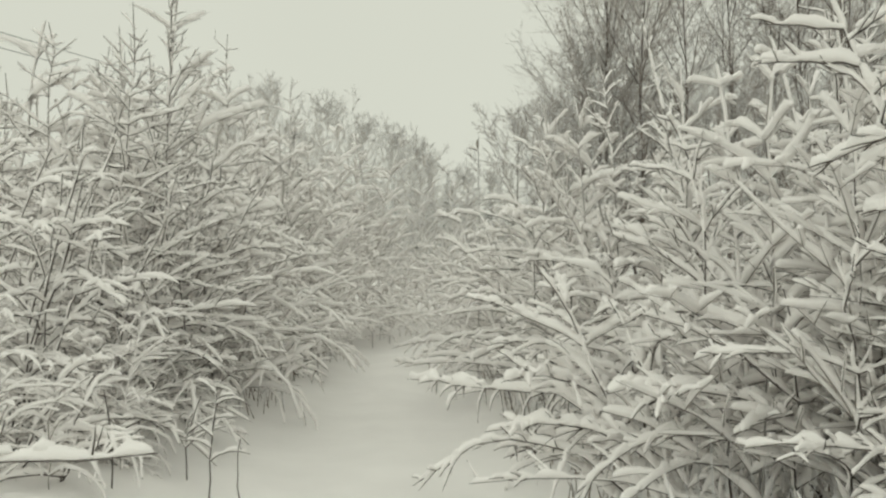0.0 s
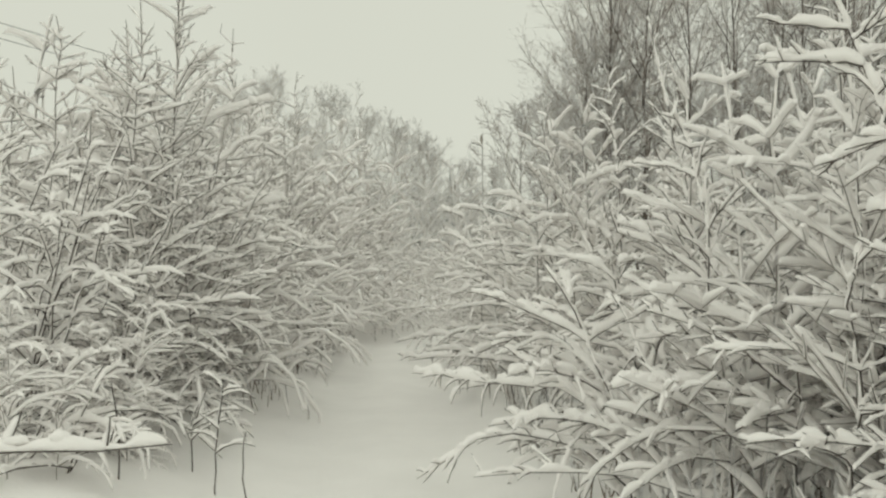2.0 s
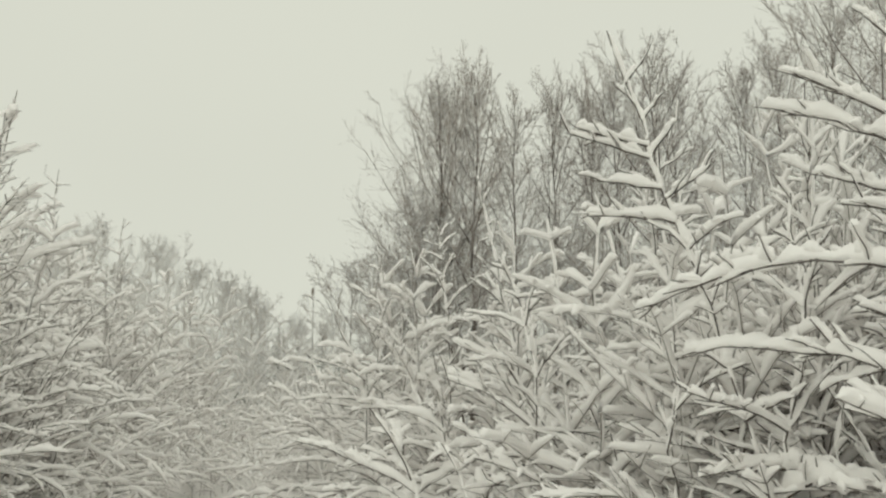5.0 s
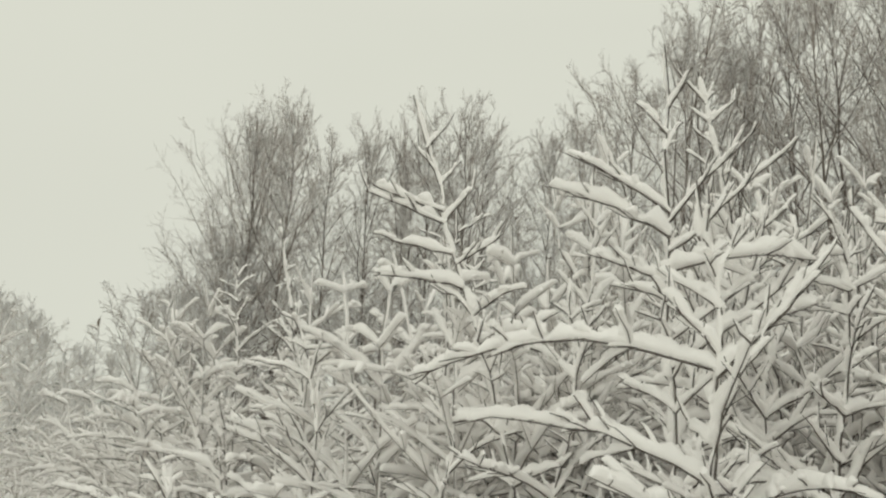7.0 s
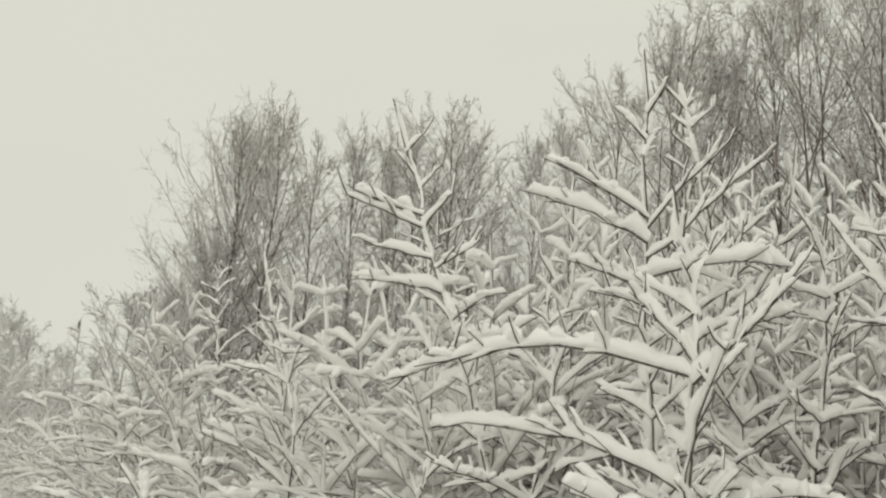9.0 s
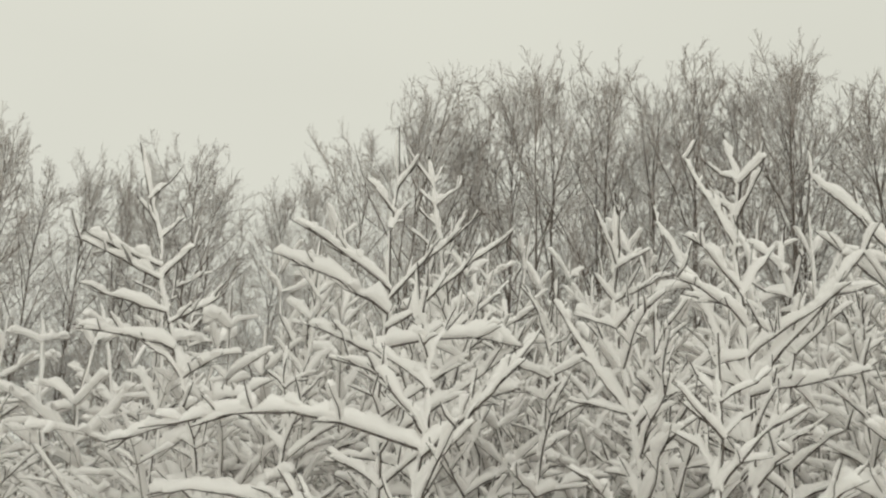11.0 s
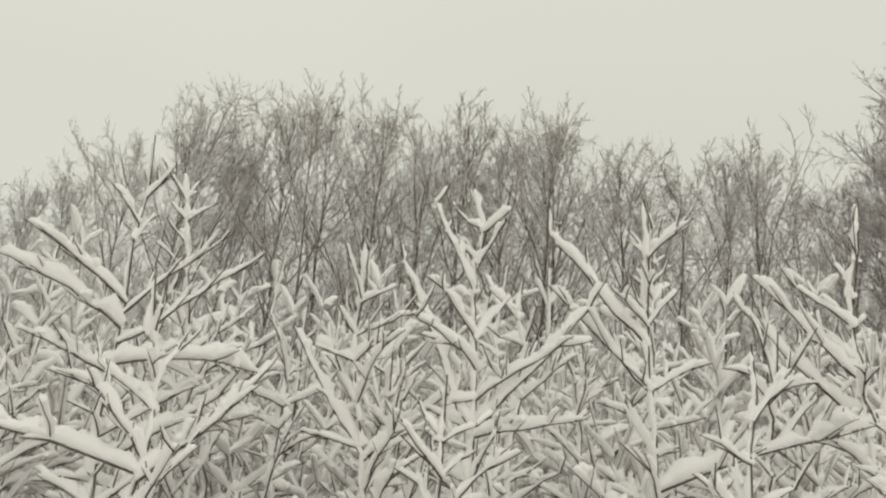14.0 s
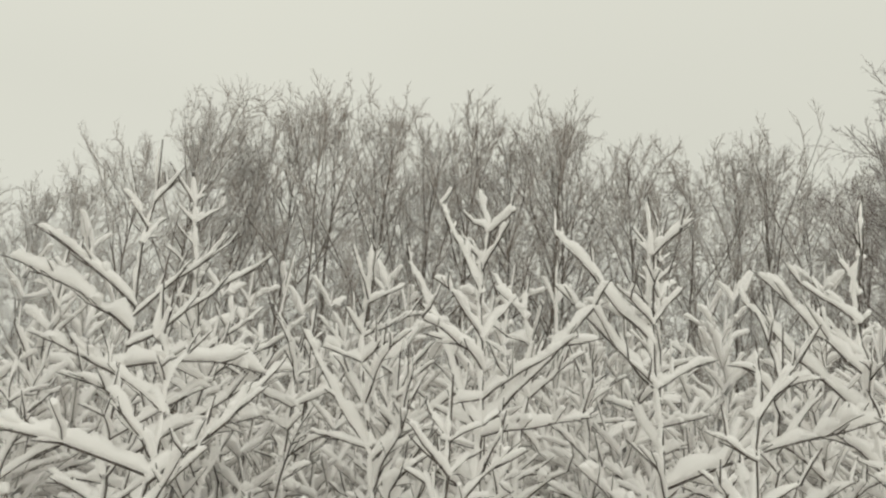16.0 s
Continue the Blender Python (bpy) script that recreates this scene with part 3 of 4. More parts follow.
# ---- thickets: shared meshes, one thing for each shrub ----
def thicket_model(name, seed, lod, height, stems, nodes, twigs, reach, w, mat, el=0.75, bend=0.7, label="", low=0.12, fuzz=0):
    rng = np.random.default_rng(seed)
    tree = empty_thing(name, 0, 0, -50, label, "shrub")
    for k in range(stems):
        a = rng.uniform(0, 6.28)
        h = height * (1.0 if k == 0 else rng.uniform(0.65, 0.95))
        lean = np.array([math.cos(a), math.sin(a)]) * h * rng.uniform(0.05, 0.25)
        P = stem_line(rng, h, lean, 8, 0.05, (rng.normal(0, 0.2), rng.normal(0, 0.2), -0.15))
        bark, snow = Buf(), Buf()
        b0 = add_bark(bark, P, np.linspace(0.009, 0.003, len(P)), 4)
        s0, sn = add_snow(snow, P[2:], w * 0.8, lod["step"], lod["ss"], rng, 0.1)
        az = rng.uniform(0, 6.28)
        for j in range(nodes):
            u = low + (0.96 - low) * (j + rng.random()) / nodes
            root = (b0 + 4 * int(np.clip(np.searchsorted(P[:, 2], u * h) - 1, 0, 7)), s0 + lod["ss"] * int(np.clip((u * h - P[2, 2]) / (h - P[2, 2]), 0, 1) * (sn - 3)))
            for side in (0, math.pi):
                L = (reach * (1 - u) ** 0.7 + 0.15) * rng.uniform(0.7, 1.25)
                B = bough(rng, at_height(P, u * h), az + side + rng.normal(0, 0.3), el + rng.normal(0, 0.2), L, bend * rng.uniform(0.3, 1.4), 0.007 * (1.3 - u),
                          w * rng.uniform(0.75, 1.2), lod, twigs if L > 0.35 else 1, bark, snow, root=root)
                if fuzz:
                    i = rng.integers(0, len(B) - 1, fuzz)
                    A = B[i] + (B[i + 1] - B[i]) * rng.random((fuzz, 1))
                    D = (B[i + 1] - B[i]) / np.linalg.norm(B[i + 1] - B[i], axis=1)[:, None] + rng.normal(0, 0.55, (fuzz, 3))
                    bark.spikes(A, A + D * rng.uniform(0.15, 0.45, (fuzz, 1)), rng.uniform(0.007, 0.012, fuzz))
            az += 1.57 + rng.normal(0, 0.4)
        stem = part("stem", bark, mat, tree)
        part("snow", snow, SNOW, stem)
    return tree


def place(model, x, y, s, rot, group, h=1.0):
    ob = copy_thing(model, pose(x, y, ground_z(x, y) - 0.05, 0, 0, rot))
    ob.scale = (s, s, s * h)
    ob["group"] = group
    return ob


def drop_model(model):
    for o in (*model.children_recursive, model):
        bpy.data.objects.remove(o)


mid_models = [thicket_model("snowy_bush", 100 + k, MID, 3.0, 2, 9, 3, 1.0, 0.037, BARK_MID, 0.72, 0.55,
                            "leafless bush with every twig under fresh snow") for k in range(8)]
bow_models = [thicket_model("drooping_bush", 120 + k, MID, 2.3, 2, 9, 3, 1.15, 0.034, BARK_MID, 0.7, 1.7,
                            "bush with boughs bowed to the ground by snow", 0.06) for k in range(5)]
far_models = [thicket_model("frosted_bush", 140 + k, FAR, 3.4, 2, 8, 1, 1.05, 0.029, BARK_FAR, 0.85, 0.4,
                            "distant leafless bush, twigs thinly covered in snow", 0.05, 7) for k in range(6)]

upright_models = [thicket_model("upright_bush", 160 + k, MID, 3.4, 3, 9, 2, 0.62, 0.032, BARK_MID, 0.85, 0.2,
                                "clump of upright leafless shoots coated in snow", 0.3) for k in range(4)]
taken = []


def free(x, y, gap):
    if any((x - a) ** 2 + (y - b) ** 2 < gap * gap for a, b in taken):
        return False
    taken.append((x, y))
    return True


rng = np.random.default_rng(7)
# bowed bushes line the trail
for y in np.arange(9.5, 24, 0.9):
    for side in (-1, 1):
        if side > 0 and (y < 12 or y > 19):
            continue
        x = trail_x(y) + side * rng.uniform(1.3, 1.6)
        free(x, y, 0.1)
        place(bow_models[int(rng.integers(5))], x, y, rng.uniform(0.8, 1.1), rng.uniform(0, 360), "bowed bushes along the trail")
for _ in range(6000):
    if len(taken) >= 84:
        break
    side = 1 if rng.random() < 0.55 else -1
    y = rng.uniform(-1, 17)
    x = trail_x(y) + side * rng.uniform(1.5, 11)
    d = math.hypot(x, y)
    if side > 0 and (d < 6.3 or x < 1.2 or y < 0.08 * x or d > 15 or (d > 9 and x > 0.6 * y)):
        continue
    if side < 0 and (d < 8.2 or x > -2.4 or y < 6.5 or y < -1.4 * x):
        continue
    if not free(x, y, 0.85 if d < 9 else 1.15):
        continue
    h = rng.uniform(0.92, 1.1) * (1.2 if side < 0 else 1.18 if x > 0.6 * y else 1.0)
    place(mid_models[int(rng.integers(8))], x, y, h, rng.uniform(0, 360), "thicket along the trail")
for k in range(26):
    az, d = 34 + 52 * (k + 0.8 * rng.random()) / 26, rng.uniform(6.0, 8.6)
    x, y = d * math.sin(radians(az)), d * math.cos(radians(az))
    if free(x, y, 0.5):
        place(mid_models[int(rng.integers(8))], x, y, rng.uniform(1.12, 1.38), rng.uniform(0, 360), "thicket along the trail")
for k in range(22):
    y = 9.8 + 0.42 * k
    x = trail_x(min(y, 17)) - rng.uniform(1.7, 2.9)
    taken.append((x, y))
    place(mid_models[int(rng.integers(8))], x, y, rng.uniform(1.0, 1.15), rng.uniform(0, 360), "thicket along the trail")
# low bowed brush hides the feet of the left bank's shrubs
for k in range(20):
    y = 5.5 + 0.24 * k
    place(bow_models[k % 5], trail_x(y) - rng.uniform(1.6, 2.7), y, rng.uniform(0.36, 0.55), rng.uniform(0, 360), "bowed bushes along the trail")
# upright clumps behind the nearest saplings
for k in range(34):
    az, d = 27 + 54 * (k + 0.7 * rng.random()) / 34, (5.2, 6.6, 7.9)[k % 3] + rng.uniform(-0.4, 0.4)
    x, y = d * math.sin(radians(az)), d * math.cos(radians(az))
    place(upright_models[k % 4], x, y, rng.uniform(0.95, 1.12) * (1.6 + 0.29 * d) / 3.4, rng.uniform(0, 360), "thicket along the trail")
for k in range(26):
    az, d = 16 + 66 * (k + 0.8 * rng.random()) / 26, rng.uniform(4.7, 6.4)
    x, y = d * math.sin(radians(az)), d * math.cos(radians(az))
    place(mid_models[int(rng.integers(8))], x, y, rng.uniform(0.78, 0.95), rng.uniform(0, 360), "thicket along the trail")
# the bushes that close the trail's bend
for k in range(38):
    az, d = -13 + 16 * (k + 0.8 * rng.random()) / 38, rng.uniform(14, 24)
    x, y = d * math.sin(radians(az)), d * math.cos(radians(az))
    if abs(x - trail_x(y)) < 1.3:
        continue
    rise = np.interp(az, [-13, -7, -3, 0, 4], [8.6, 8.2, 7.2, 5.6, 4.5])
    place(mid_models[int(rng.integers(8))], x, y, (1.6 + d * math.tan(radians(rise)) * rng.uniform(0.85, 1.0)) / 3.1, rng.uniform(0, 360), "thicket round the trail's bend")
n_mid = len(taken)
for _ in range(6000):
    if len(taken) >= n_mid + 48:
        break
    y = rng.uniform(13, 46)
    side = 1 if rng.random() < 0.4 else -1
    x = trail_x(min(y, 20)) + side * rng.uniform(1.6, 9)
    if y > 22:
        x = rng.uniform(-9, 4.5)
    if math.hypot(x, y) < 14 or (x > 3.5 and y > 24) or abs(x - trail_x(y)) < 1.2 or not free(x, y, 1.15):
        continue
    s = rng.uniform(0.85, 1.05) * (1.0 if side > 0 and y < 22 else 1.1 + 0.02 * max(0, y - 14))
    s = min(s, 1.0 + 0.5 * max(0.0, -x + 2.0) / 3) if x < 3 else s * 0.9
    place(far_models[int(rng.integers(6))], x, y, s, rng.uniform(0, 360), "far thicket round the trail's bend")
for m in mid_models + bow_models + far_models + upright_models:
    drop_model(m)


# ---- tall trees behind ----
def sprout(rng, P, L, many, spread, ratio, rise, n, s0=0.2):
    """Side shoots of the limbs P (limbs x points x 3) of lengths L: many on each, turned away by about spread radians, bending upwards by rise."""
    m, k = P.shape[:2]
    own = np.repeat(np.arange(m), many)
    s = s0 + (0.99 - s0) * ((np.tile(np.arange(many), m) + rng.random(m * many)) / many)
    x = s * (k - 1)
    i = np.minimum(x.astype(int), k - 2)
    seg = P[own, i + 1] - P[own, i]
    foot = P[own, i] + seg * (x - i)[:, None]
    d = seg / (np.linalg.norm(seg, axis=1)[:, None] + 1e-9)
    side = np.cross(d, rng.normal(0, 1, d.shape))
    side /= np.linalg.norm(side, axis=1)[:, None] + 1e-9
    turn = np.clip(rng.normal(spread, 0.2, len(d)), 0.12, 1.4)[:, None]
    d = d * np.cos(turn) + side * np.sin(turn)
    long = L[own] * ratio * (1.2 - 0.75 * s) * rng.uniform(0.55, 1.25, len(d))
    return grow(rng, foot, d, long, rise, n), long


def grow(rng, foot, d, long, rise, n):
    """Bowed limbs from the points foot along d."""
    out = [foot]
    for j in range(n - 1):
        d = d + np.array([0, 0, 1.0]) * (rise / (n - 1)) + rng.normal(0, 0.13, d.shape)
        d /= np.linalg.norm(d, axis=1)[:, None]
        out.append(out[-1] + d * (long / (n - 1))[:, None])
    return np.stack(out, 1)


def forest_model(seed, height, mat, name="bare_tree", label="", width=0.2, limbs=34, subs=7, twigs=7, fine=4, start=0.12, low=0.3, thick=1.0, limb=None, trunks=1, top=1.25):
    """A leafless tree: stems, rising limbs within a rounded outline, and three orders of twigs. width: crown radius as a share of the height;
    low: the lowest limbs' elevation in radians."""
    rng = np.random.default_rng(seed)
    tree = empty_thing(name, 0, 0, -80, label, "tree")
    crown, stems = Buf(), []
    for t in range(trunks):
        a = rng.uniform(0, 6.28)
        h = height * (1 if t == 0 else rng.uniform(0.82, 0.96))
        lean = np.array([math.cos(a), math.sin(a)]) * h * (rng.uniform(0.0, 0.05) if t == 0 else rng.uniform(0.10, 0.16))
        P = stem_line(rng, 0.93 * h, lean, 14, 0.09, (0.2 * t, 0.12 * t, -0.3))
        trunk = Buf()
        t0 = add_bark(trunk, P, 0.012 + 0.0068 * height * np.linspace(1, 0, len(P)) ** 1.3, 6)
        many = limbs // trunks
        u = start + (0.97 - start) * ((np.arange(many) + rng.random(many)) / many) ** 0.8
        az = np.arange(many) * 2.4 + rng.normal(0, 0.4, many)
        el = low + (top - low) * np.clip((u - start) / 0.8, 0, 1) ** 0.8 + rng.normal(0, 0.12, many)
        reach = width * h * np.interp(u, [0, 0.2, 0.45, 0.7, 0.9, 1], [0.75, 1.0, 1.0, 0.8, 0.5, 0.3]) * rng.uniform(0.65, 1.1, many)
        long = np.minimum(reach / np.maximum(np.cos(el + 0.1), 0.42), 1.03 * h - u * h + 0.25 * reach)
        foot = np.stack([np.interp(u * h, P[:, 2], P[:, j]) for j in range(3)], 1)
        d = np.stack([np.cos(el) * np.cos(az), np.cos(el) * np.sin(az), np.sin(el)], 1)
        B = grow(rng, foot, d, long, 0.35, 6)
        trunk.tubes(B, (0.006 + 0.0028 * height * (1.05 - u))[:, None] * np.linspace(1, 0.3, 6), 4)
        for j, k in enumerate(np.clip(np.searchsorted(P[:, 2], u * h) - 1, 0, len(P) - 1)):
            trunk.link(t0 + 6 * int(k), trunk.n - 24 * (many - j))
        stems.append(trunk)
        C, lc = sprout(rng, B, long, subs, 0.6, 0.45, 0.3, 4, 0.1)
        crown.tubes(C, np.full((len(C), 1), 0.011 * thick) * np.linspace(1, 0.45, 4))
        E, le = sprout(rng, C, np.maximum(lc, 0.6), twigs, 0.7, 0.55, 0.2, 3, 0.05)
        crown.tubes(E, np.full((len(E), 1), 0.0075 * thick) * np.array([1, 0.8, 0.25]))
        if fine:
            G, _lg = sprout(rng, E, np.maximum(le, 0.3), fine, 0.75, 0.5, 0.1, 2, 0.1)
            crown.spikes(G[:, 0], G[:, 1], thick * rng.uniform(0.005, 0.008, len(G)))
    fit = height / np.percentile(np.concatenate([v[:, 2] for v in crown.v]), 99.93)
    for buf in (crown, *stems):
        buf.v = [v * fit for v in buf.v]
    for trunk in stems:
        part("trunk", trunk, limb or BARK_LIMB, tree)
    part("crown", crown, mat, tree)
    return tree


TREE_LABEL = "tall leafless tree with fine grey-brown rimed twigs"
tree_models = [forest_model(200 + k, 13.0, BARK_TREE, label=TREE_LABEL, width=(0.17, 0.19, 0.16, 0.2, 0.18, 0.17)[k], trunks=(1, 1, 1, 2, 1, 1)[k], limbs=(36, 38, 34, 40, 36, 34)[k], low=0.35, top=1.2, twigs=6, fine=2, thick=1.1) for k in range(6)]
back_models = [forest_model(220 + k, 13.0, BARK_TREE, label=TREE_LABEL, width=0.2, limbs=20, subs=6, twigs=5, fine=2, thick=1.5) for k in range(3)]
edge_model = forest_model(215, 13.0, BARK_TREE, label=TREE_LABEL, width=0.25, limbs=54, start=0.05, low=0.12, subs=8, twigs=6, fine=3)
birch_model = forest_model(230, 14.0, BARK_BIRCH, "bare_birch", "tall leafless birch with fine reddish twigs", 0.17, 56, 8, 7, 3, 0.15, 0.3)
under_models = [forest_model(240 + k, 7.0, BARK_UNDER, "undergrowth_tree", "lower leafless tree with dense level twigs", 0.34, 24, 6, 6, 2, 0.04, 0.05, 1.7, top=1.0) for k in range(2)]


def polar(az, d):
    return d * math.sin(radians(az)), d * math.cos(radians(az))


rng = np.random.default_rng(17)
# azimuth to the right of the trail, elevation of the top, in degrees
for az, rise in ((9.7, 19.7), (11.8, 21.0), (14.2, 20.2), (16.6, 20.3), (18.8, 20.7), (20.9, 21.9), (22.3, 22.7), (24.4, 21.8), (27.8, 21.4), (30.2, 21.5),
                 (32.7, 25.0), (35.5, 27.9), (37.4, 26.9), (39.3, 26.6), (42.6, 28.6), (44.9, 29.1), (47.6, 29.0), (50.8, 29.2), (54.2, 29.3), (57.2, 28.4),
                 (59.2, 29.2), (60.6, 29.4), (64.6, 28.2), (67.5, 27.2), (69.6, 27.4), (72.0, 26.3), (74.3, 25.5), (77.5, 24.5), (80.5, 24.0)):
    d = (31.5 if az < 31 else 23.8) + rng.uniform(-0.8, 0.8)
    x, y = polar(az, d)
    place(edge_model if az < 11 else tree_models[int(rng.integers(6))], x, y, (1.65 + d * math.tan(radians(rise))) / 13.0, rng.uniform(0, 360), "trees of the wood")
for k in range(11):
    az = 8 + 77 * (k + rng.random()) / 11
    d = np.interp(az, [8, 25, 35, 60, 84], [33, 32, 26, 25, 27]) + rng.uniform(1.0, 9)
    x, y = polar(az, d)
    place(back_models[int(rng.integers(3))], x, y, rng.uniform(0.66, 0.8) * min(1.05, 0.75 + d / 110), rng.uniform(0, 360), "trees of the wood")
for az, d, h in ((79.6, 20.5, 12.4), (81.3, 20, 13.2), (83.6, 19.5, 14.4), (86.6, 20, 14.5)):
    x, y = polar(az, d)
    place(birch_model, x, y, h / 14, rng.uniform(0, 360), "birches at the wood's edge")
for k in range(26):
    az = 4.5 + 79 * (k + rng.random() * 0.8) / 26
    d = np.interp(az, [5, 25, 35, 60, 84], [31, 28, 21, 20, 22]) + rng.uniform(-1, 2)
    x, y = polar(az, d)
    place(under_models[k % 2], x, y, rng.uniform(0.8, 1.15), rng.uniform(0, 360), "undergrowth of the wood")
for az, d, h in ((6.4, 32, 7.2), (7.6, 31, 8.6), (8.8, 32, 9.6)):
    x, y = polar(az, d)
    place(under_models[0], x, y, h / 7, az * 50, "undergrowth of the wood")


# the depth of the wood behind its front trees: stems and rimed twigs past counting, tone lifted against their shade
def deep_wood():
    rng = np.random.default_rng(260)
    buf = Buf()
    stems = 125
    az = 5.0 + 83 * (np.arange(stems) + rng.random(stems)) / stems
    front = np.interp(az, [4, 25, 35, 60, 88], [33.5, 31, 25.5, 24, 26])
    d = front + rng.uniform(0, 7, stems)
    rise = np.interp(az, [4, 6, 8, 10, 13, 17, 22, 26, 29, 31.5, 34, 37, 39, 43, 51, 60, 66, 72, 78, 88],
                     [8, 11, 17, 20, 19.5, 18.5, 21.5, 20, 20, 21, 25, 26.5, 24.5, 26.5, 28, 28, 28, 27, 24, 23])
    crest = 1.6 + front * np.tan(np.radians(rise - 1.2)) + rng.normal(0.3, 0.5, stems) + (d - front) * 0.08
    F = np.stack([d * np.sin(np.radians(az)), d * np.cos(np.radians(az)), np.full(stems, -0.3)], 1)
    buf.spikes(F, F + np.stack([rng.normal(0, 0.4, stems), rng.normal(0, 0.4, stems), crest * 0.74], 1), rng.uniform(0.05, 0.09, stems))
    for many, length, thick, grow in ((2600, (1.0, 2.2), (0.014, 0.022), 0.35), (60000, (0.25, 0.65), (0.009, 0.0155), 1.0)):
        k = rng.integers(0, stems, many)
        a = rng.uniform(0, 6.283, many)
        z = rng.random(many) ** 0.8
        r = np.abs(rng.normal(0, 1.25, many)) * grow
        z *= 1 - 0.3 * np.clip(r / 2.6, 0, 1) ** 2
        out = np.stack([np.cos(a), np.sin(a), np.zeros(many)], 1)
        A = F[k] + out * r[:, None] + np.stack([np.zeros(many), np.zeros(many), z * crest[k]], 1)
        D = out * 0.5 + np.array([0, 0, 0.55]) + rng.normal(0, 0.5, (many, 3))
        far = rng.uniform(*length, (many, 1))
        D[:, 2] = np.minimum(D[:, 2], ((0.93 if many < 5000 else 1.02) * crest[k] - A[:, 2]) / far[:, 0])
        D[:, 2] -= 0.7 * np.clip(0.5 - z, 0, 1)
        buf.spikes(A, A + D * far, rng.uniform(*thick, many))
    tagged(new("deep_wood", buf.mesh("deep_wood", BARK_WOOD)), "grey-brown depth of a leafless wood, rimed stems and twigs paled against their own shade", "wood", kind="stuff")


deep_wood()

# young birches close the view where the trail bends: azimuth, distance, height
young_models = [forest_model(250 + k, 6.0, BARK_FAR, "young_birch", "young leafless birch behind the bushes, rimed and paled for haze", 0.24, 24, 6, 6, 3, 0.04, 0.35, 1.0, BARK_FAR, top=1.1) for k in range(3)]
for az, d, h in ((-10.4, 25, 6.3), (-8.6, 22, 4.9), (-6.6, 25, 5.7), (-5.2, 27, 5.6), (-3.4, 26, 5.2), (-2.0, 27, 4.9), (-0.4, 28, 4.5), (1.4, 28, 4.2), (3.2, 28, 4.2), (-12.5, 20, 4.6)):
    x, y = polar(az, d)
    place(young_models[int(rng.integers(3))], x, y, h / 6, rng.uniform(0, 360), "young birches at the trail's bend")
for m in young_models:
    drop_model(m)
for m in tree_models + back_models + under_models + [birch_model, edge_model]:
    drop_model(m)


# ---- spruces far down the trail ----
def spruce_model(seed):
    rng = np.random.default_rng(seed)
    tree = empty_thing("distant_spruce", 0, 0, -120, "small dark spruce far beyond the trail, dusted with snow that also greys it for haze", "spruce")
    trunk, crown = Buf(), Buf()
    P = stem_line(rng, 14, (0, 0), 6, 0.02)
    add_bark(trunk, P, np.linspace(0.16, 0.02, 6), 5)
    for j in range(150):
        u = 0.1 + 0.9 * j / 150
        B = arc(at_height(P, 14 * u), rng.uniform(0, 6.28), -0.15 + 0.5 * u, 2.4 * (1.02 - u) * rng.uniform(0.7, 1.15) + 0.1, 0.25, 4, rng, 0.05)
        add_bark(crown, B, np.array([0.16, 0.2, 0.16, 0.02]) * (1.2 - u), 4)
    part("trunk", trunk, BARK_TREE, tree)
    part("crown", crown, NEEDLES, tree)
    return tree


spruce = spruce_model(300)
for az, d, h in ((-0.6, 120, 1.0), (0.45, 118, 0.97), (-1.6, 125, 0.95), (1.6, 130, 0.9), (3.0, 125, 0.95), (-2.8, 130, 0.95), (4.2, 128, 0.98)):
    x, y = polar(az, d)
    place(spruce, x, y, h, az * 77, "spruces in the distance")
drop_model(spruce)


# ---- overhead cables beyond the left thicket, and the pole that holds them ----
def cable(a, b, sag):
    t = np.linspace(0, 1, 40)[:, None]
    P = np.array(a) * (1 - t) + np.array(b) * t
    P[:, 2] -= sag * 4 * (t * (1 - t))[:, 0]
    buf = Buf()
    add_bark(buf, P, np.full(40, 0.011), 6)
    return tagged(new("overhead_cable", buf.mesh("overhead_cable", CABLE)), "thin dark cable strung high over the thicket", "cable", "overhead cables")


cable((-21.5, 7.2, 9.3), (-7.9, 44.6, 9.3), 0.35)
cable((-21.92, 7.6, 8.95), (-8.28, 44.6, 8.95), 0.35)


def utility_pole(x, y, z):
    ob = empty_thing("utility_pole", x, y, 0, "weathered grey wooden pole carrying cables behind the thicket", "pole", "cable poles")
    shaft = Buf()
    add_bark(shaft, np.array([(0, 0, -0.5), (0, 0, z * 0.5), (0, 0, z - 0.01), (0, 0, z)]), np.array([0.11, 0.08, 0.06, 0.001]), 10)
    part("shaft", shaft, BARK_WOOD, ob)


utility_pole(-8.2, 44.6, 9.4)
utility_pole(-21.8, 7.6, 9.4)

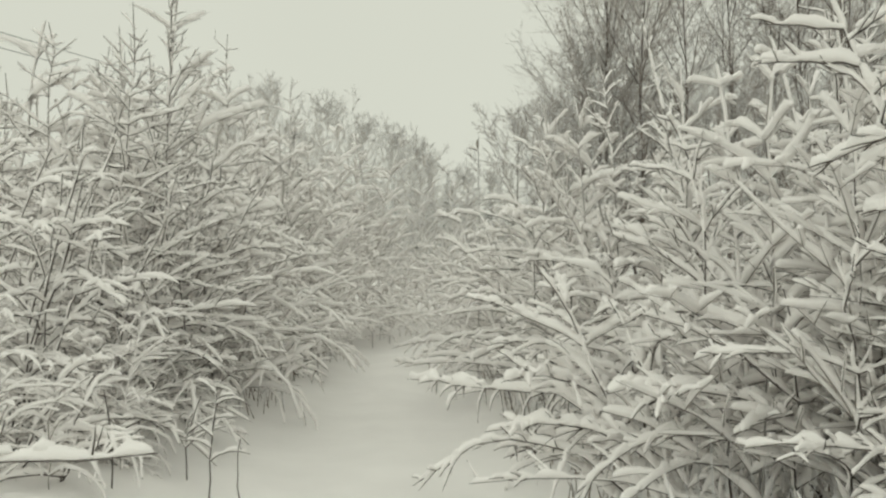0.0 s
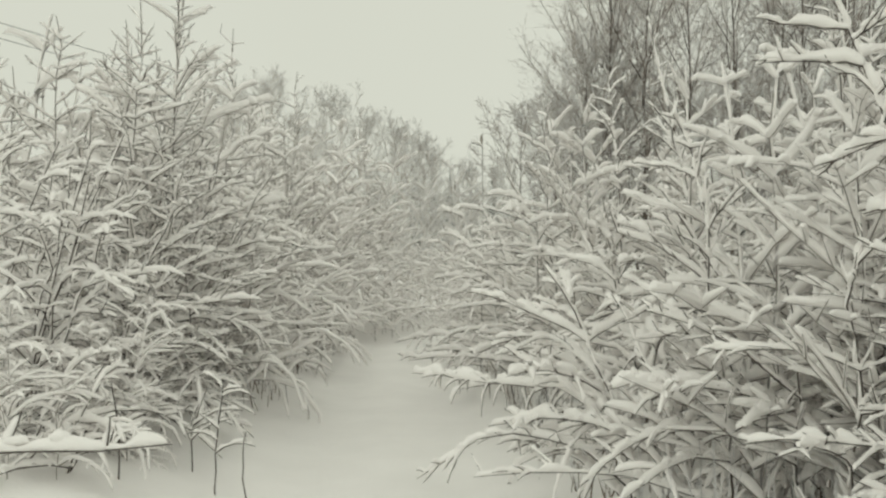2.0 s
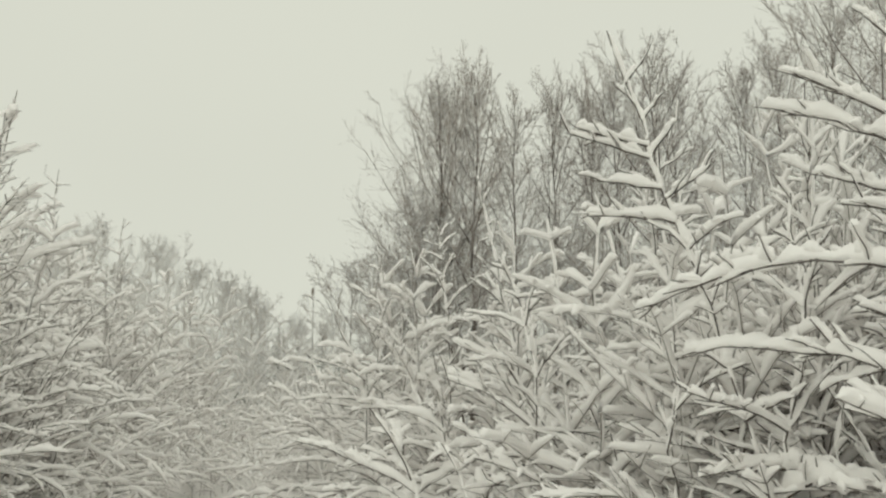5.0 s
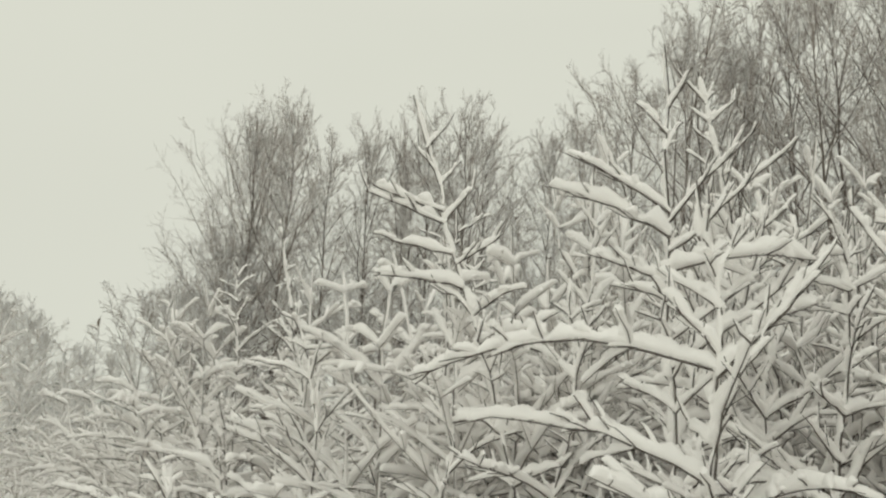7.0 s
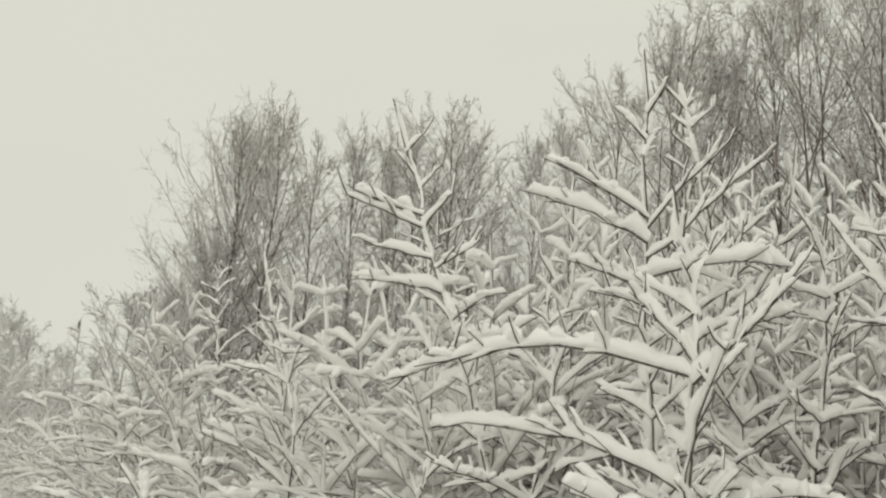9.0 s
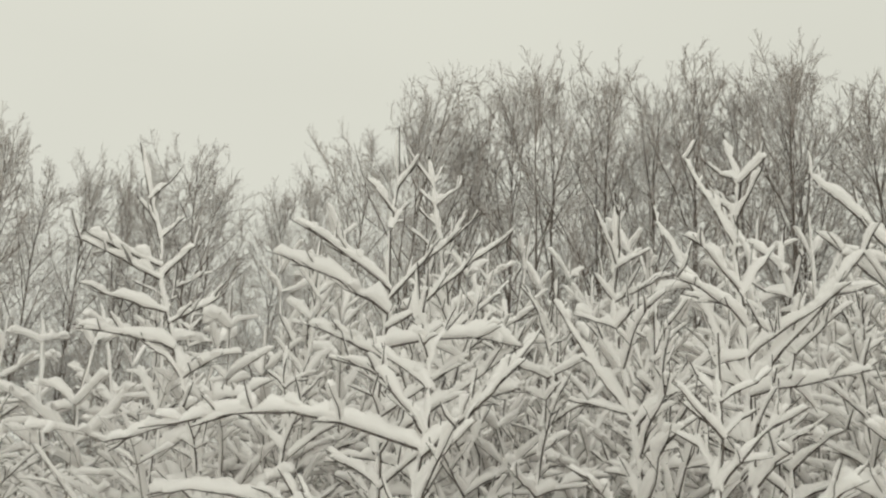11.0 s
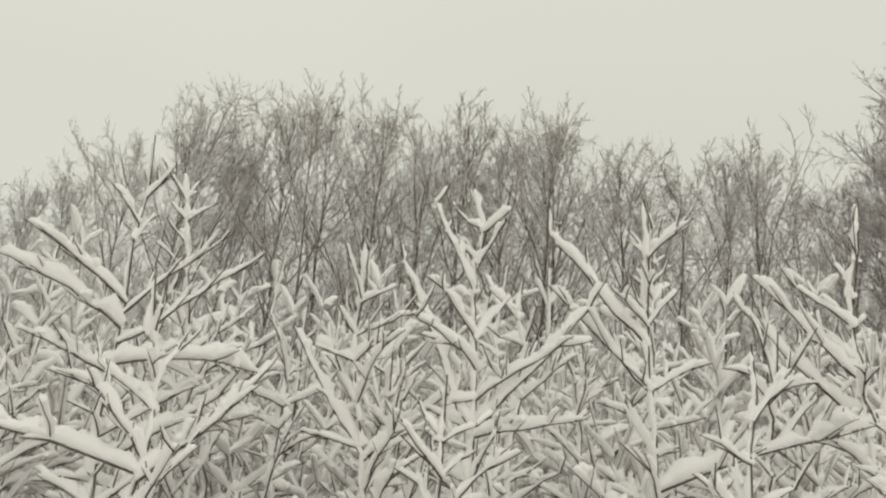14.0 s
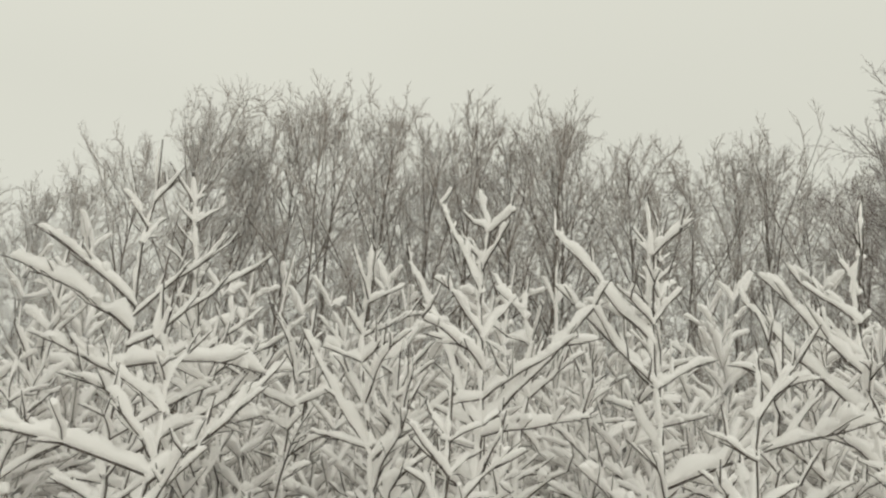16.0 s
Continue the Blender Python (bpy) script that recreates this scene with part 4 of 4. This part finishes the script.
# ---- dry stalks beside the trail ----
def stalk(x, y, h, lean, seed, twigs, thick=0.006):
    rng = np.random.default_rng(seed)
    ob = empty_thing("dry_stalk", x, y, ground_z(x, y), "thin bare stalk standing out of the snow", "stalk", "stalks at the trail's edge")
    P = stem_line(rng, h, (lean, 0), 8, 0.02, (0, 0, -0.08))
    bark, snow = Buf(), Buf()
    b0 = add_bark(bark, P, np.linspace(thick, thick * 0.55, 8), 5)
    s0 = add_snow(snow, P[-3:], 0.012, 0.03, 6, rng)[0]
    for k in range(twigs):
        B = arc(at_height(P, h * rng.uniform(0.35, 0.95)), rng.choice([0.2, 2.9]) + rng.normal(0, 0.4), rng.uniform(0.4, 1.0), rng.uniform(0.15, 0.4), rng.uniform(0, 1.4), 5, rng)
        bark.link(b0 + 20, add_bark(bark, B, np.linspace(0.006, 0.003, 5), 4))
        snow.link(s0, add_snow(snow, B, 0.014, 0.03, 6, rng, 0.2)[0])
    stem = part("stem", bark, BARK, ob)
    part("snow", snow, SNOW, stem)
    return ob


for x, y, h, lean, seed, twigs in ((-1.58, 6.5, 0.78, 0.02, 401, 6), (-1.36, 6.45, 0.46, 0.05, 402, 0), (-2.1, 6.1, 0.6, -0.05, 404, 3),
                                   (-1.85, 6.9, 0.6, 0.1, 405, 3)):
    stalk(x, y, h, lean, seed, twigs)


leaf_twig = stalk(0.42, 12.0, 3.15, 0.0, 410, 2, 0.004)
blade = Buf()
ring = np.linspace(0, 2 * math.pi, 7)[:-1]
blade.rings(np.array([[(0.018 * k * math.cos(a), 0.004 * math.sin(a) * k, 3.12 - 0.03 * j) for a in ring] for j, k in enumerate((0.1, 0.8, 1.0, 0.7, 0.1))]))
part("withered_leaf", blade, STRAW, leaf_twig, "withered brown leaf")


# ---- low dry growth under the shrubs ----
def undergrowth():
    rng = np.random.default_rng(500)
    bark = Buf()
    A, B, r = [], [], []
    for k in range(3000):
        side = 1 if rng.random() < 0.6 else -1
        y = rng.uniform(1.0, 20)
        x = trail_x(y) + side * (1.25 + abs(rng.normal(0, 1.8)))
        if math.hypot(x, y) < 2.6 or (side < 0 and y < 9.5):
            continue
        z = ground_z(x, y)
        A.append((x, y, z - 0.04))
        B.append((x + rng.normal(0, 0.14), y + rng.normal(0, 0.14), z + rng.uniform(0.25, 0.9)))
        r.append(rng.uniform(0.004, 0.008))
    bark.spikes(np.array(A), np.array(B), r)
    ob = new("undergrowth", bark.mesh("undergrowth", STRAW))
    tagged(ob, "dry brown stems standing out of the snow under the shrubs", "undergrowth", kind="stuff")


undergrowth()
